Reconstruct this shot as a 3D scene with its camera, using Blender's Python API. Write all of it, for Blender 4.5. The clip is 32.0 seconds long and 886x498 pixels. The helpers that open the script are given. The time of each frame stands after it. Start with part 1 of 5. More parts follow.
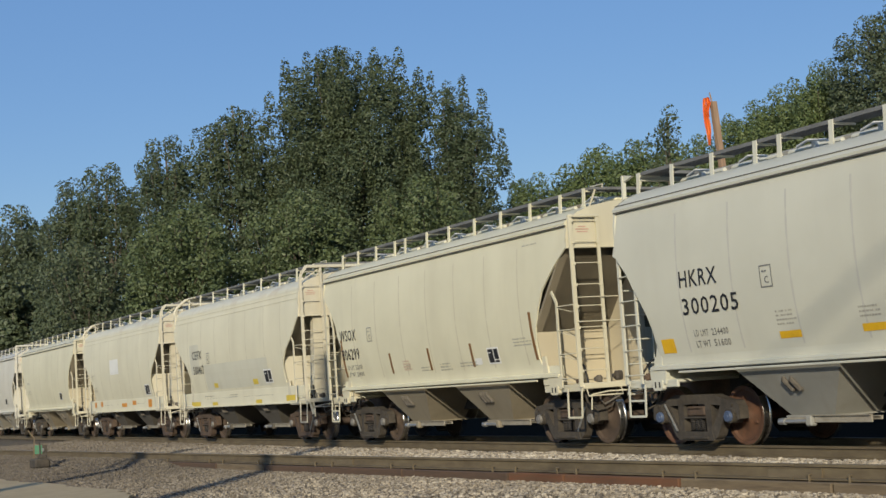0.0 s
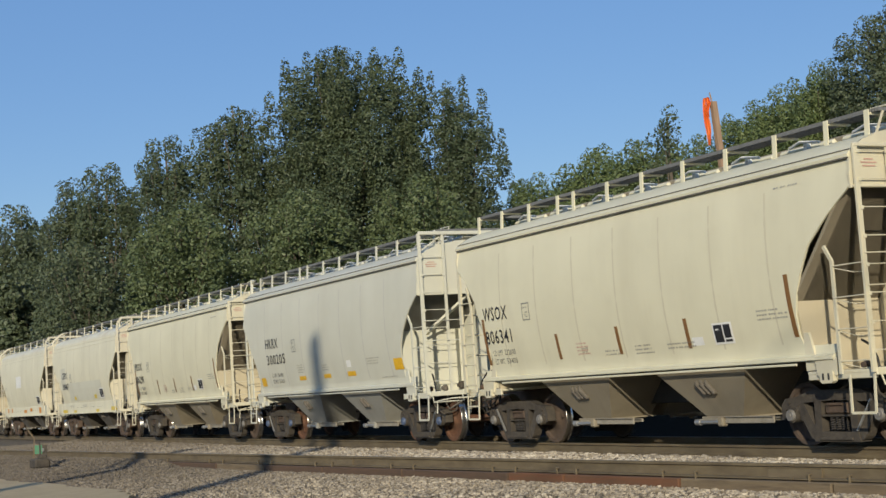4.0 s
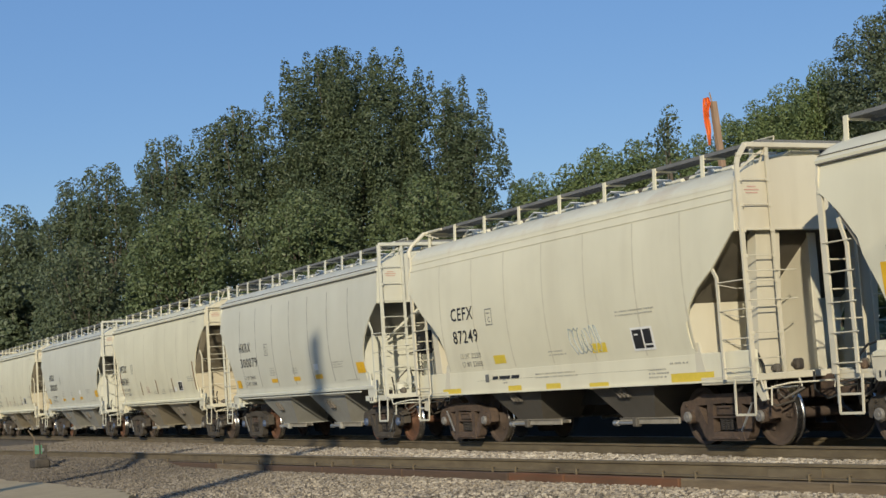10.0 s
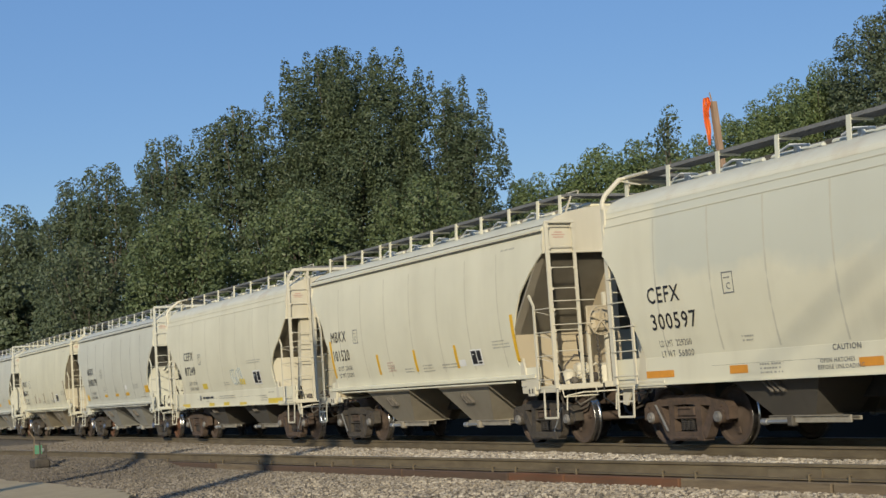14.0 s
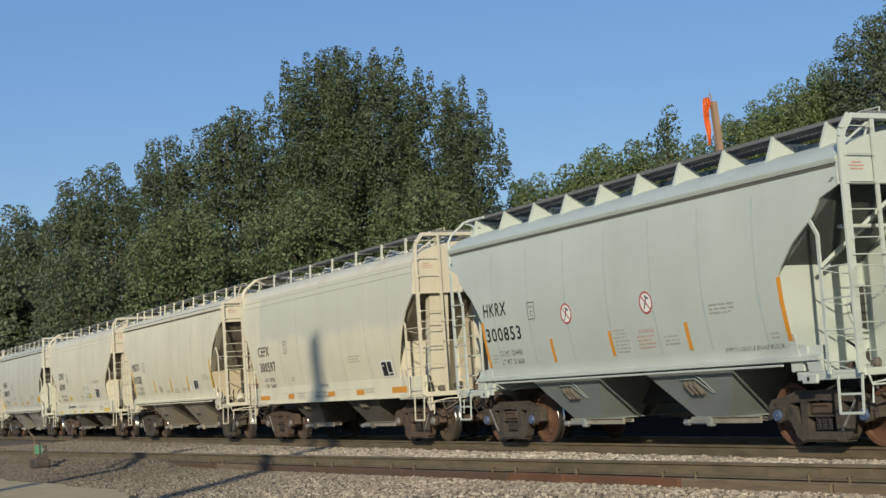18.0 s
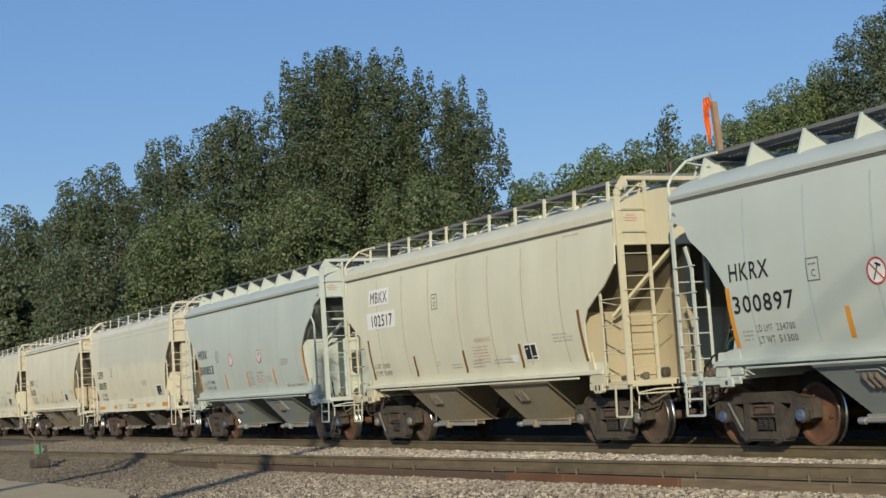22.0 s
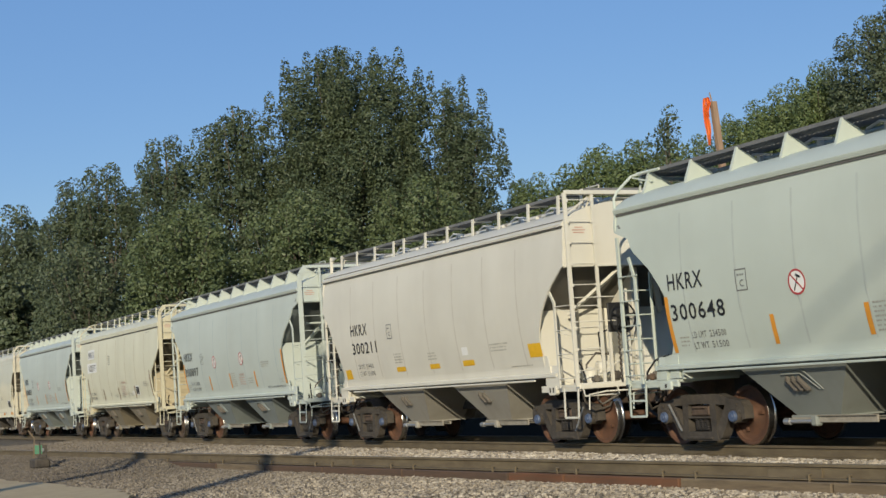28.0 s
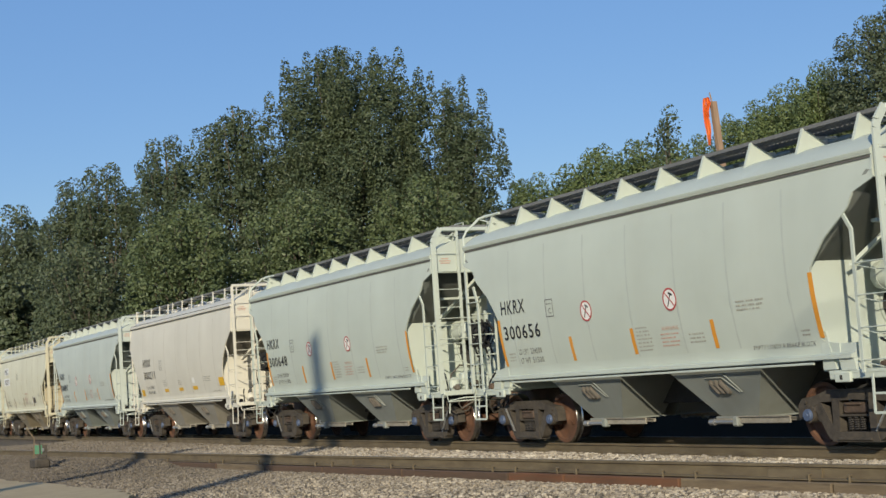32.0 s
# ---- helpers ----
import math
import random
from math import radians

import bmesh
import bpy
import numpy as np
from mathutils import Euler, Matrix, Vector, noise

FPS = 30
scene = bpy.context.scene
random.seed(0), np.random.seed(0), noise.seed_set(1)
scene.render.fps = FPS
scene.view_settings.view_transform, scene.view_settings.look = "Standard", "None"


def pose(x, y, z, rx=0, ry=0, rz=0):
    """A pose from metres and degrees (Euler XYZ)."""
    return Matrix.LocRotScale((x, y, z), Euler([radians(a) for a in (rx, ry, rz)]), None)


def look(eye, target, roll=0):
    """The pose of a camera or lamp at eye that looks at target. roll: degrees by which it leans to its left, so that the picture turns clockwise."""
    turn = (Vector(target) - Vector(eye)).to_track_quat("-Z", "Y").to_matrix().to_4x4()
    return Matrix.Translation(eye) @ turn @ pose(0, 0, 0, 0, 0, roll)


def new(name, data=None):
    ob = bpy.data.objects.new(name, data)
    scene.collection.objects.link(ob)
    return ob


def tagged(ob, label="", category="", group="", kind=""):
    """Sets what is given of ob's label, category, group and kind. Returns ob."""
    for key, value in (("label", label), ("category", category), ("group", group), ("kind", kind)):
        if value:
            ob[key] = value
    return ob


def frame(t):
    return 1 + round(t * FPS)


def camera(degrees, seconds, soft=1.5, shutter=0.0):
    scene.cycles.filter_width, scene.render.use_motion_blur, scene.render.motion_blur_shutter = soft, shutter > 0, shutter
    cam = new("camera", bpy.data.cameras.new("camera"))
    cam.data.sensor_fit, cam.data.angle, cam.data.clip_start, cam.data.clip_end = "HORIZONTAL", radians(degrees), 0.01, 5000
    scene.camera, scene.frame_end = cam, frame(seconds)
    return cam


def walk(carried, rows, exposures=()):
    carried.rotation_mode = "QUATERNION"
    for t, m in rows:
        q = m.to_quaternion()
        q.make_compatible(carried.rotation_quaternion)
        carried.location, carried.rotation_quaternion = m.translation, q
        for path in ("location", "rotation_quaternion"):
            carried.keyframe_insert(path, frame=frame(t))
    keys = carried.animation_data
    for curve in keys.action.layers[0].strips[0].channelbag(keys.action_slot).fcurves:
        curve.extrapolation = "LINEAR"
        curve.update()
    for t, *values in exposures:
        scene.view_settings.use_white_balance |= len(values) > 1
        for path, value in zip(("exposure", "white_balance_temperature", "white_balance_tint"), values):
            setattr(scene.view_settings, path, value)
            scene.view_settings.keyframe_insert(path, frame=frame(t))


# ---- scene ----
# The camera stands still beside the line.
cam = camera(33.73, 32.0, soft=1.5)
EYE = (0.0, -14.851, 1.246)
VIEW = look(EYE, (-26.657, -1.3627, 3.979), -3.8186)
walk(cam, [(0, VIEW), (32, VIEW)], exposures=[(0, 0.0), (3, 0.06), (6, 0.06), (8, 0.15), (10, 0.02), (12, 0.02), (18, 0.04), (23, 0.05), (24, 0.1), (29, 0.07), (32, 0.13)])

# ---- light ----
SUN_TO = Vector((0.7838, -0.5387, 0.3090)).normalized()
world = bpy.data.worlds.new("sky")
scene.world = world
world.use_nodes = True
wn = world.node_tree.nodes
sky = wn.new("ShaderNodeTexSky")
sky.sky_type = 'NISHITA'
sky.sun_disc = False
sky.sun_elevation = radians(18)
sky.sun_rotation = radians(124.5)
sky.air_density = 1.0
sky.dust_density = 0.3
sky.ozone_density = 1.6
tint = wn.new("ShaderNodeHueSaturation")
tint.inputs["Hue"].default_value = 0.512
tint.inputs["Saturation"].default_value = 1.28
world.node_tree.links.new(sky.outputs["Color"], tint.inputs["Color"])
# thin haze evens the blue out
haze = wn.new("ShaderNodeMix")
haze.data_type = 'RGBA'
haze.inputs[0].default_value = 0.5
haze.inputs[7].default_value = (1.72, 3.36, 6.55, 1)
world.node_tree.links.new(tint.outputs["Color"], haze.inputs[6])
world.node_tree.links.new(haze.outputs[2], wn["Background"].inputs["Color"])
wn["Background"].inputs["Strength"].default_value = 0.101
sun_data = bpy.data.lights.new("sun", 'SUN')
sun_data.energy = 4.25
sun_data.angle = radians(0.55)
sun_data.color = (1.0, 0.90, 0.70)
sun = new("sun", sun_data)
sun.matrix_world = look(SUN_TO * 60, (0, 0, 0))


# ---- materials ----
def material(name):
    m = bpy.data.materials.new(name)
    m.use_nodes = True
    nt = m.node_tree
    return m, nt, nt.nodes, nt.links, nt.nodes["Principled BSDF"]


def noise_node(n, l, scale, detail=4, rough=0.6, stretch=(1, 1, 1), coord="Object"):
    tc = n.new("ShaderNodeTexCoord")
    mp = n.new("ShaderNodeMapping")
    mp.inputs["Scale"].default_value = stretch
    l.new(tc.outputs[coord], mp.inputs["Vector"])
    t = n.new("ShaderNodeTexNoise")
    t.inputs["Scale"].default_value = scale
    t.inputs["Detail"].default_value = detail
    t.inputs["Roughness"].default_value = rough
    l.new(mp.outputs["Vector"], t.inputs["Vector"])
    return t.outputs["Fac"]


def ramp(n, l, fac, lo, hi):
    r = n.new("ShaderNodeMapRange")
    r.inputs["From Min"].default_value, r.inputs["From Max"].default_value = lo, hi
    l.new(fac, r.inputs["Value"])
    return r.outputs["Result"]


def mix(n, l, fac, a, b):
    m = n.new("ShaderNodeMix")
    m.data_type = 'RGBA'
    for sock, val in ((m.inputs[0], fac), (m.inputs[6], a), (m.inputs[7], b)):
        if isinstance(val, (int, float)):
            sock.default_value = val
        elif isinstance(val, tuple):
            sock.default_value = (*val, 1)
        else:
            l.new(val, sock)
    return m.outputs[2]


def scaled(n, l, v, k):
    m = n.new("ShaderNodeMath")
    m.operation = 'MULTIPLY'
    l.new(v, m.inputs[0])
    m.inputs[1].default_value = k
    return m.outputs[0]


def bump(n, l, b, fac, strength, distance):
    k = n.new("ShaderNodeBump")
    k.inputs["Strength"].default_value, k.inputs["Distance"].default_value = strength, distance
    l.new(fac, k.inputs["Height"])
    l.new(k.outputs["Normal"], b.inputs["Normal"])


def paint(name, colour, dirt=(0.23, 0.17, 0.10), amount=0.35, rust=0.25, rough=0.55):
    """Weathered car paint: fading in broad patches, dust running down in streaks, specks of rust."""
    m, nt, n, l, b = material(name)
    pale = tuple(min(1, c * 1.07 + 0.01) for c in colour)
    broad = noise_node(n, l, 0.55, 3)
    c = mix(n, l, ramp(n, l, broad, 0.35, 0.65), colour, pale)
    streak = noise_node(n, l, 1.3, 4, 0.55, (1.3, 1.3, 0.2))
    c = mix(n, l, scaled(n, l, ramp(n, l, streak, 0.48, 0.80), amount * 0.8), c, dirt)
    patch = noise_node(n, l, 1.3, 6, 0.7)
    c = mix(n, l, scaled(n, l, ramp(n, l, patch, 0.55, 0.8), amount * 0.5), c, dirt)
    speck = noise_node(n, l, 14, 6, 0.75, (1, 1, 0.5))
    c = mix(n, l, scaled(n, l, ramp(n, l, speck, 0.70, 0.76), rust), c, (0.20, 0.085, 0.03))
    l.new(c, b.inputs["Base Color"])
    b.inputs["Roughness"].default_value = rough
    bump(n, l, b, noise_node(n, l, 1.1, 2), 0.25, 0.03)
    return m


def grained(name, c1, c2, scale=8, rough=0.8, metal=0.0, relief=0.3, dist=0.01, stretch=(1, 1, 1), spread=(0.3, 0.7)):
    m, nt, n, l, b = material(name)
    f = noise_node(n, l, scale, 6, 0.7, stretch)
    g = noise_node(n, l, scale * 0.13, 3, 0.5)
    c = mix(n, l, ramp(n, l, f, *spread), c1, c2)
    c = mix(n, l, scaled(n, l, ramp(n, l, g, 0.45, 0.8), 0.45), c, tuple(x * 0.62 for x in c1))
    l.new(c, b.inputs["Base Color"])
    b.inputs["Roughness"].default_value, b.inputs["Metallic"].default_value = rough, metal
    if relief:
        bump(n, l, b, f, relief, dist)
    return m


def by_island(name, c1, c2, c3, rough=0.85, relief=0.4, scale=30, dist=0.006, soil=None):
    """Colour that changes from piece to piece of one mesh."""
    m, nt, n, l, b = material(name)
    g = n.new("ShaderNodeNewGeometry")
    c = mix(n, l, g.outputs["Random Per Island"], c1, c2)
    c = mix(n, l, scaled(n, l, ramp(n, l, noise_node(n, l, 0.6, 3), 0.45, 0.7), 0.6), c, c3)
    if soil:
        # more earth than stone towards the far end
        tc = n.new("ShaderNodeTexCoord")
        sep = n.new("ShaderNodeSeparateXYZ")
        l.new(tc.outputs["Object"], sep.inputs["Vector"])
        c = mix(n, l, scaled(n, l, ramp(n, l, sep.outputs["X"], soil[0], soil[1]), 0.8), c, soil[2])
    l.new(c, b.inputs["Base Color"])
    b.inputs["Roughness"].default_value = rough
    bump(n, l, b, noise_node(n, l, scale, 4), relief, dist)
    return m


def leaf(name, c1, c2, c3):
    m, nt, n, l, b = material(name)
    g = n.new("ShaderNodeNewGeometry")
    c = mix(n, l, g.outputs["Random Per Island"], c1, c2)
    c = mix(n, l, ramp(n, l, noise_node(n, l, 0.45, 3), 0.42, 0.68), c, c3)
    l.new(c, b.inputs["Base Color"])
    b.inputs["Roughness"].default_value = 0.5
    b.inputs["Specular IOR Level"].default_value = 0.4
    t = n.new("ShaderNodeBsdfTranslucent")
    l.new(c, t.inputs["Color"])
    s = n.new("ShaderNodeMixShader")
    s.inputs[0].default_value = 0.3
    l.new(b.outputs[0], s.inputs[1])
    l.new(t.outputs[0], s.inputs[2])
    l.new(s.outputs[0], n["Material Output"].inputs["Surface"])
    return m


def plain(name, colour, rough=0.5, metal=0.0):
    return grained(name, colour, tuple(c * 0.85 for c in colour), 9, rough, metal, 0.1, 0.004)


PAINT = {
    "grey": paint("grey_car_paint", (0.52, 0.51, 0.42), amount=0.12, rust=0.06),
    "warm_grey": paint("warm_grey_car_paint", (0.57, 0.545, 0.46), amount=0.12, rust=0.06),
    "cream": paint("cream_car_paint", (0.615, 0.58, 0.42), amount=0.17, rust=0.15),
    "pale_cream": paint("pale_cream_car_paint", (0.63, 0.595, 0.445), amount=0.17, rust=0.18),
    "sand": paint("sand_car_paint", (0.585, 0.57, 0.432), amount=0.17, rust=0.12),
    "blue_grey": paint("blue_grey_car_paint", (0.44, 0.48, 0.43), amount=0.10, rust=0.04),
    "green_grey": paint("green_grey_car_paint", (0.445, 0.488, 0.425), amount=0.10, rust=0.04),
}


def overpainted():
    """Cream paint with a broad band of grey overpaint along the upper side, its lower edge uneven."""
    m = paint("overpainted_cream_paint", (0.63, 0.595, 0.445), amount=0.17, rust=0.18)
    n, l = m.node_tree.nodes, m.node_tree.links
    b = n["Principled BSDF"]
    base = b.inputs["Base Color"].links[0].from_socket
    tc = n.new("ShaderNodeTexCoord")
    sep = n.new("ShaderNodeSeparateXYZ")
    l.new(tc.outputs["Object"], sep.inputs["Vector"])
    add = n.new("ShaderNodeMath")
    l.new(sep.outputs["Z"], add.inputs[0])
    l.new(scaled(n, l, noise_node(n, l, 0.8, 4), 0.9), add.inputs[1])
    both = n.new("ShaderNodeMath")
    both.operation = 'MULTIPLY'
    l.new(ramp(n, l, add.outputs[0], 2.95, 3.22), both.inputs[0])
    l.new(ramp(n, l, sep.outputs["X"], -4.2, -4.0), both.inputs[1])
    l.new(mix(n, l, scaled(n, l, both.outputs[0], 0.7), base, (0.50, 0.51, 0.43)), b.inputs["Base Color"])
    return m


PAINT["overpaint"] = overpainted()
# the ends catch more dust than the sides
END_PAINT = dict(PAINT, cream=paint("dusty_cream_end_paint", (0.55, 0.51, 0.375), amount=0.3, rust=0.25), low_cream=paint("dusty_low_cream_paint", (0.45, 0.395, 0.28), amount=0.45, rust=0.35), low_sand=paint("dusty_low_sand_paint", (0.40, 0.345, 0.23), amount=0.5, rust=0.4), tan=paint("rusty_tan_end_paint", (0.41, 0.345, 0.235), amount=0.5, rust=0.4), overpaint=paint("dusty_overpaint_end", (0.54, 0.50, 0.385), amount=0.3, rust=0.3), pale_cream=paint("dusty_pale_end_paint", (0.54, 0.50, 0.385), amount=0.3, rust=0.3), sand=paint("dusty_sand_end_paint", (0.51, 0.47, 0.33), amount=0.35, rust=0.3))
# road dirt on the funnels, colours darkened further for the shade around them
DIRT_SHADE_PAINT = {
    "overpaint": paint("dust_shade_pale_funnel_paint", (0.234, 0.206, 0.155), (0.13, 0.10, 0.07), 0.6, 0.2, 0.8),
    "grey": paint("dirt_shade_grey_funnel_paint", (0.266, 0.260, 0.230), (0.16, 0.13, 0.09), 0.5, 0.15, 0.8),
    "warm_grey": paint("dirt_shade_warm_funnel_paint", (0.279, 0.260, 0.217), (0.16, 0.13, 0.09), 0.5, 0.15, 0.8),
    "cream": paint("dirt_shade_cream_funnel_paint", (0.234, 0.200, 0.141), (0.13, 0.10, 0.065), 0.6, 0.2, 0.8),
    "pale_cream": paint("dirt_shade_pale_funnel_paint", (0.234, 0.206, 0.155), (0.13, 0.10, 0.07), 0.6, 0.2, 0.8),
    "sand": paint("dirt_shade_sand_funnel_paint", (0.213, 0.182, 0.124), (0.12, 0.09, 0.06), 0.6, 0.2, 0.8),
    "blue_grey": paint("dirt_shade_blue_funnel_paint", (0.193, 0.219, 0.209), (0.15, 0.13, 0.10), 0.45, 0.1, 0.8),
    "green_grey": paint("dirt_shade_green_funnel_paint", (0.209, 0.224, 0.201), (0.15, 0.13, 0.10), 0.45, 0.1, 0.8),
    # near-black: grime plus painted-in shade below the deep sill
    "flow": paint("shaded_grime_funnel_paint", (0.08, 0.07, 0.056), (0.05, 0.045, 0.035), 0.6, 0.2, 0.85),
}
SEAM = {k: paint(k + "_grimy_seam", c, amount=0.2, rust=0.06) for k, c in (("grey", (0.455, 0.44, 0.385)), ("warm_grey", (0.49, 0.455, 0.375)), ("cream", (0.53, 0.485, 0.35)), ("pale_cream", (0.535, 0.495, 0.365)), ("overpaint", (0.50, 0.47, 0.36)),
        ("sand", (0.47, 0.42, 0.28)), ("blue_grey", (0.37, 0.43, 0.41)), ("green_grey", (0.40, 0.435, 0.39)))}
M_FLOWROOF = paint("rust_stained_roof_paint", (0.60, 0.575, 0.45), (0.42, 0.27, 0.14), 0.5, 0.5)
M_LUG = grained("dusty_cast_lug", (0.15, 0.13, 0.105), (0.085, 0.075, 0.06), 9, 0.85)
M_SEAM = plain("grimy_weld_seam", (0.33, 0.315, 0.265), 0.7)
M_EAVE = plain("dark_eave_joint", (0.12, 0.115, 0.10), 0.7)
M_WHITE = plain("white_sheet", (0.80, 0.79, 0.74))
M_BLACK = plain("black_lettering", (0.018, 0.018, 0.02))
M_FINE = plain("faded_fine_print", (0.37, 0.355, 0.30))
M_GATE = grained("dusty_gate_steel", (0.34, 0.31, 0.25), (0.20, 0.175, 0.135), 8, 0.85)
M_GREYTEXT = plain("faded_lettering", (0.17, 0.17, 0.16))
M_RED = plain("red_lettering", (0.45, 0.06, 0.06))
M_PINK = plain("faded_red_lettering", (0.54, 0.34, 0.27))
M_ORANGE = plain("orange_reflector", (0.72, 0.30, 0.03))
M_YELLOW = plain("yellow_reflector", (0.80, 0.46, 0.02), 0.35)
M_PALEYELLOW = plain("worn_yellow_reflector", (0.72, 0.54, 0.06))
M_BROWN = plain("dull_brown_reflector", (0.22, 0.105, 0.03))
M_PATCH = paint("grey_overpaint", (0.555, 0.54, 0.435), amount=0.2, rust=0.1)
M_GRAFFITI = plain("faded_spray_paint", (0.27, 0.30, 0.29))
M_BLUE = plain("blue_bearing_cap", (0.075, 0.105, 0.18), 0.5)
M_CAP = plain("steel_bearing_cap", (0.20, 0.19, 0.175), 0.6, 0.15)
M_TRUCK = grained("grimy_cast_steel", (0.092, 0.076, 0.056), (0.026, 0.022, 0.019), 5, 0.85, 0.0, 0.4, 0.006)
M_SPRING = grained("black_spring_steel", (0.05, 0.043, 0.037), (0.025, 0.022, 0.02), 9, 0.7)
M_RUSTTRUCK = grained("rusty_cast_steel", (0.125, 0.082, 0.055), (0.040, 0.029, 0.022), 5, 0.85, 0.0, 0.4, 0.006)
M_GRIMYWHEEL = grained("grimy_wheel_plate", (0.10, 0.068, 0.048), (0.055, 0.04, 0.03), 5, 0.85, 0.0, 0.2, 0.003)
M_WHEEL = grained("rusty_wheel_plate", (0.15, 0.066, 0.033), (0.07, 0.04, 0.026), 5, 0.8, 0.0, 0.2, 0.003)
M_TREAD = plain("polished_tread_steel", (0.55, 0.53, 0.50), 0.22, 1.0)
M_GRATE = grained("weathered_grating", (0.15, 0.15, 0.145), (0.22, 0.22, 0.21), 25, 0.7, 0.3, 0.3, 0.004)
# near-black colour stands in for shade under the cars and inside openings
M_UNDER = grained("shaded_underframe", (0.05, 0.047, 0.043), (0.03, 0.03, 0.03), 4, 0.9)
M_HOSE = plain("black_rubber", (0.012, 0.012, 0.012), 0.6)
M_GALV = plain("galvanised_steel", (0.42, 0.42, 0.41), 0.4, 0.6)
M_RAIL = grained("brown_rail_side", (0.185, 0.145, 0.085), (0.10, 0.075, 0.045), 6, 0.75, 0.2, 0.3, 0.004, (0.3, 1, 1))
M_RAILTOP = grained("worn_rail_head", (0.20, 0.17, 0.13), (0.13, 0.11, 0.09), 5, 0.45, 0.6, 0.1, 0.002, (0.2, 1, 1))
M_TIMBER = grained("weathered_timber", (0.20, 0.15, 0.09), (0.09, 0.065, 0.04), 5, 0.9, 0.0, 0.5, 0.01, (0.35, 4, 4))
M_REDTIMBER = grained("rust_stained_timber", (0.15, 0.06, 0.026), (0.10, 0.062, 0.036), 3, 0.9, 0.0, 0.5, 0.01, (0.35, 4, 4))
M_DARKTIMBER = grained("damp_brown_timber", (0.115, 0.066, 0.04), (0.06, 0.042, 0.028), 4, 0.9, 0.0, 0.5, 0.01, (0.35, 4, 4))
M_TIE = grained("dark_oiled_sleeper", (0.07, 0.055, 0.04), (0.035, 0.03, 0.025), 4, 0.9, 0.0, 0.5, 0.012, (3, 0.5, 3))
M_STONE = by_island("limestone_ballast", (0.54, 0.475, 0.375), (0.17, 0.14, 0.105), (0.25, 0.21, 0.16), soil=(-26, -46, (0.125, 0.103, 0.078)))
M_STONEDARK = by_island("dusty_gravel", (0.50, 0.43, 0.325), (0.10, 0.08, 0.058), (0.22, 0.18, 0.13), soil=(-20, -33, (0.095, 0.077, 0.057)))
M_BARK = grained("grey_bark", (0.17, 0.14, 0.105), (0.07, 0.058, 0.045), 6, 0.95, 0.0, 0.7, 0.03, (1, 1, 0.3))
M_POLE = grained("silvered_pole_wood", (0.36, 0.24, 0.15), (0.20, 0.13, 0.085), 7, 0.9, 0.0, 0.4, 0.01, (1, 1, 0.12))
M_CLOTH = plain("orange_safety_cloth", (0.80, 0.19, 0.035), 0.7)
M_GREEN = plain("green_target_paint", (0.012, 0.15, 0.065), 0.5)
M_ROAD = grained("dusty_concrete", (0.50, 0.39, 0.235), (0.41, 0.315, 0.19), 3, 1.0, 0.0, 0.5, 0.012)
M_ROAD.node_tree.nodes["Principled BSDF"].inputs["Specular IOR Level"].default_value = 0.08
M_LEAF = leaf("cottonwood_leaves", (0.064, 0.089, 0.042), (0.124, 0.150, 0.076), (0.081, 0.107, 0.057))
M_LEAFMID = leaf("lighter_maple_leaves", (0.092, 0.126, 0.050), (0.155, 0.188, 0.084), (0.105, 0.140, 0.064))
M_LEAFDARK = leaf("shaded_maple_leaves", (0.076, 0.102, 0.052), (0.132, 0.158, 0.084), (0.090, 0.114, 0.066))
M_LEAFBRIGHT = leaf("fresh_underwood_leaves", (0.105, 0.150, 0.054), (0.185, 0.225, 0.088), (0.120, 0.160, 0.066))


def ground_material():
    m, nt, n, l, b = material("gravel_ground")
    fine = noise_node(n, l, 38, 5, 0.8)
    mid = noise_node(n, l, 5, 4, 0.6)
    wide = noise_node(n, l, 0.35, 4, 0.6)
    c = mix(n, l, ramp(n, l, fine, 0.32, 0.68), (0.07, 0.058, 0.044), (0.225, 0.19, 0.15))
    c = mix(n, l, scaled(n, l, ramp(n, l, mid, 0.5, 0.75), 0.5), c, (0.19, 0.16, 0.125))
    c = mix(n, l, scaled(n, l, ramp(n, l, wide, 0.45, 0.7), 0.55), c, (0.16, 0.14, 0.095))
    # bank behind the line painted near-black, standing for the train's shadow there
    tc = n.new("ShaderNodeTexCoord")
    sep = n.new("ShaderNodeSeparateXYZ")
    l.new(tc.outputs["Object"], sep.inputs["Vector"])
    add = n.new("ShaderNodeMath")
    l.new(sep.outputs["Y"], add.inputs[0])
    l.new(mid, add.inputs[1])
    c = mix(n, l, ramp(n, l, add.outputs[0], 1.5, 2.3), c, (0.030, 0.025, 0.019))
    l.new(c, b.inputs["Base Color"])
    b.inputs["Roughness"].default_value = 0.95
    b.inputs["Specular IOR Level"].default_value = 0.1
    bump(n, l, b, fine, 0.9, 0.03)
    return m


M_GROUND = ground_material()


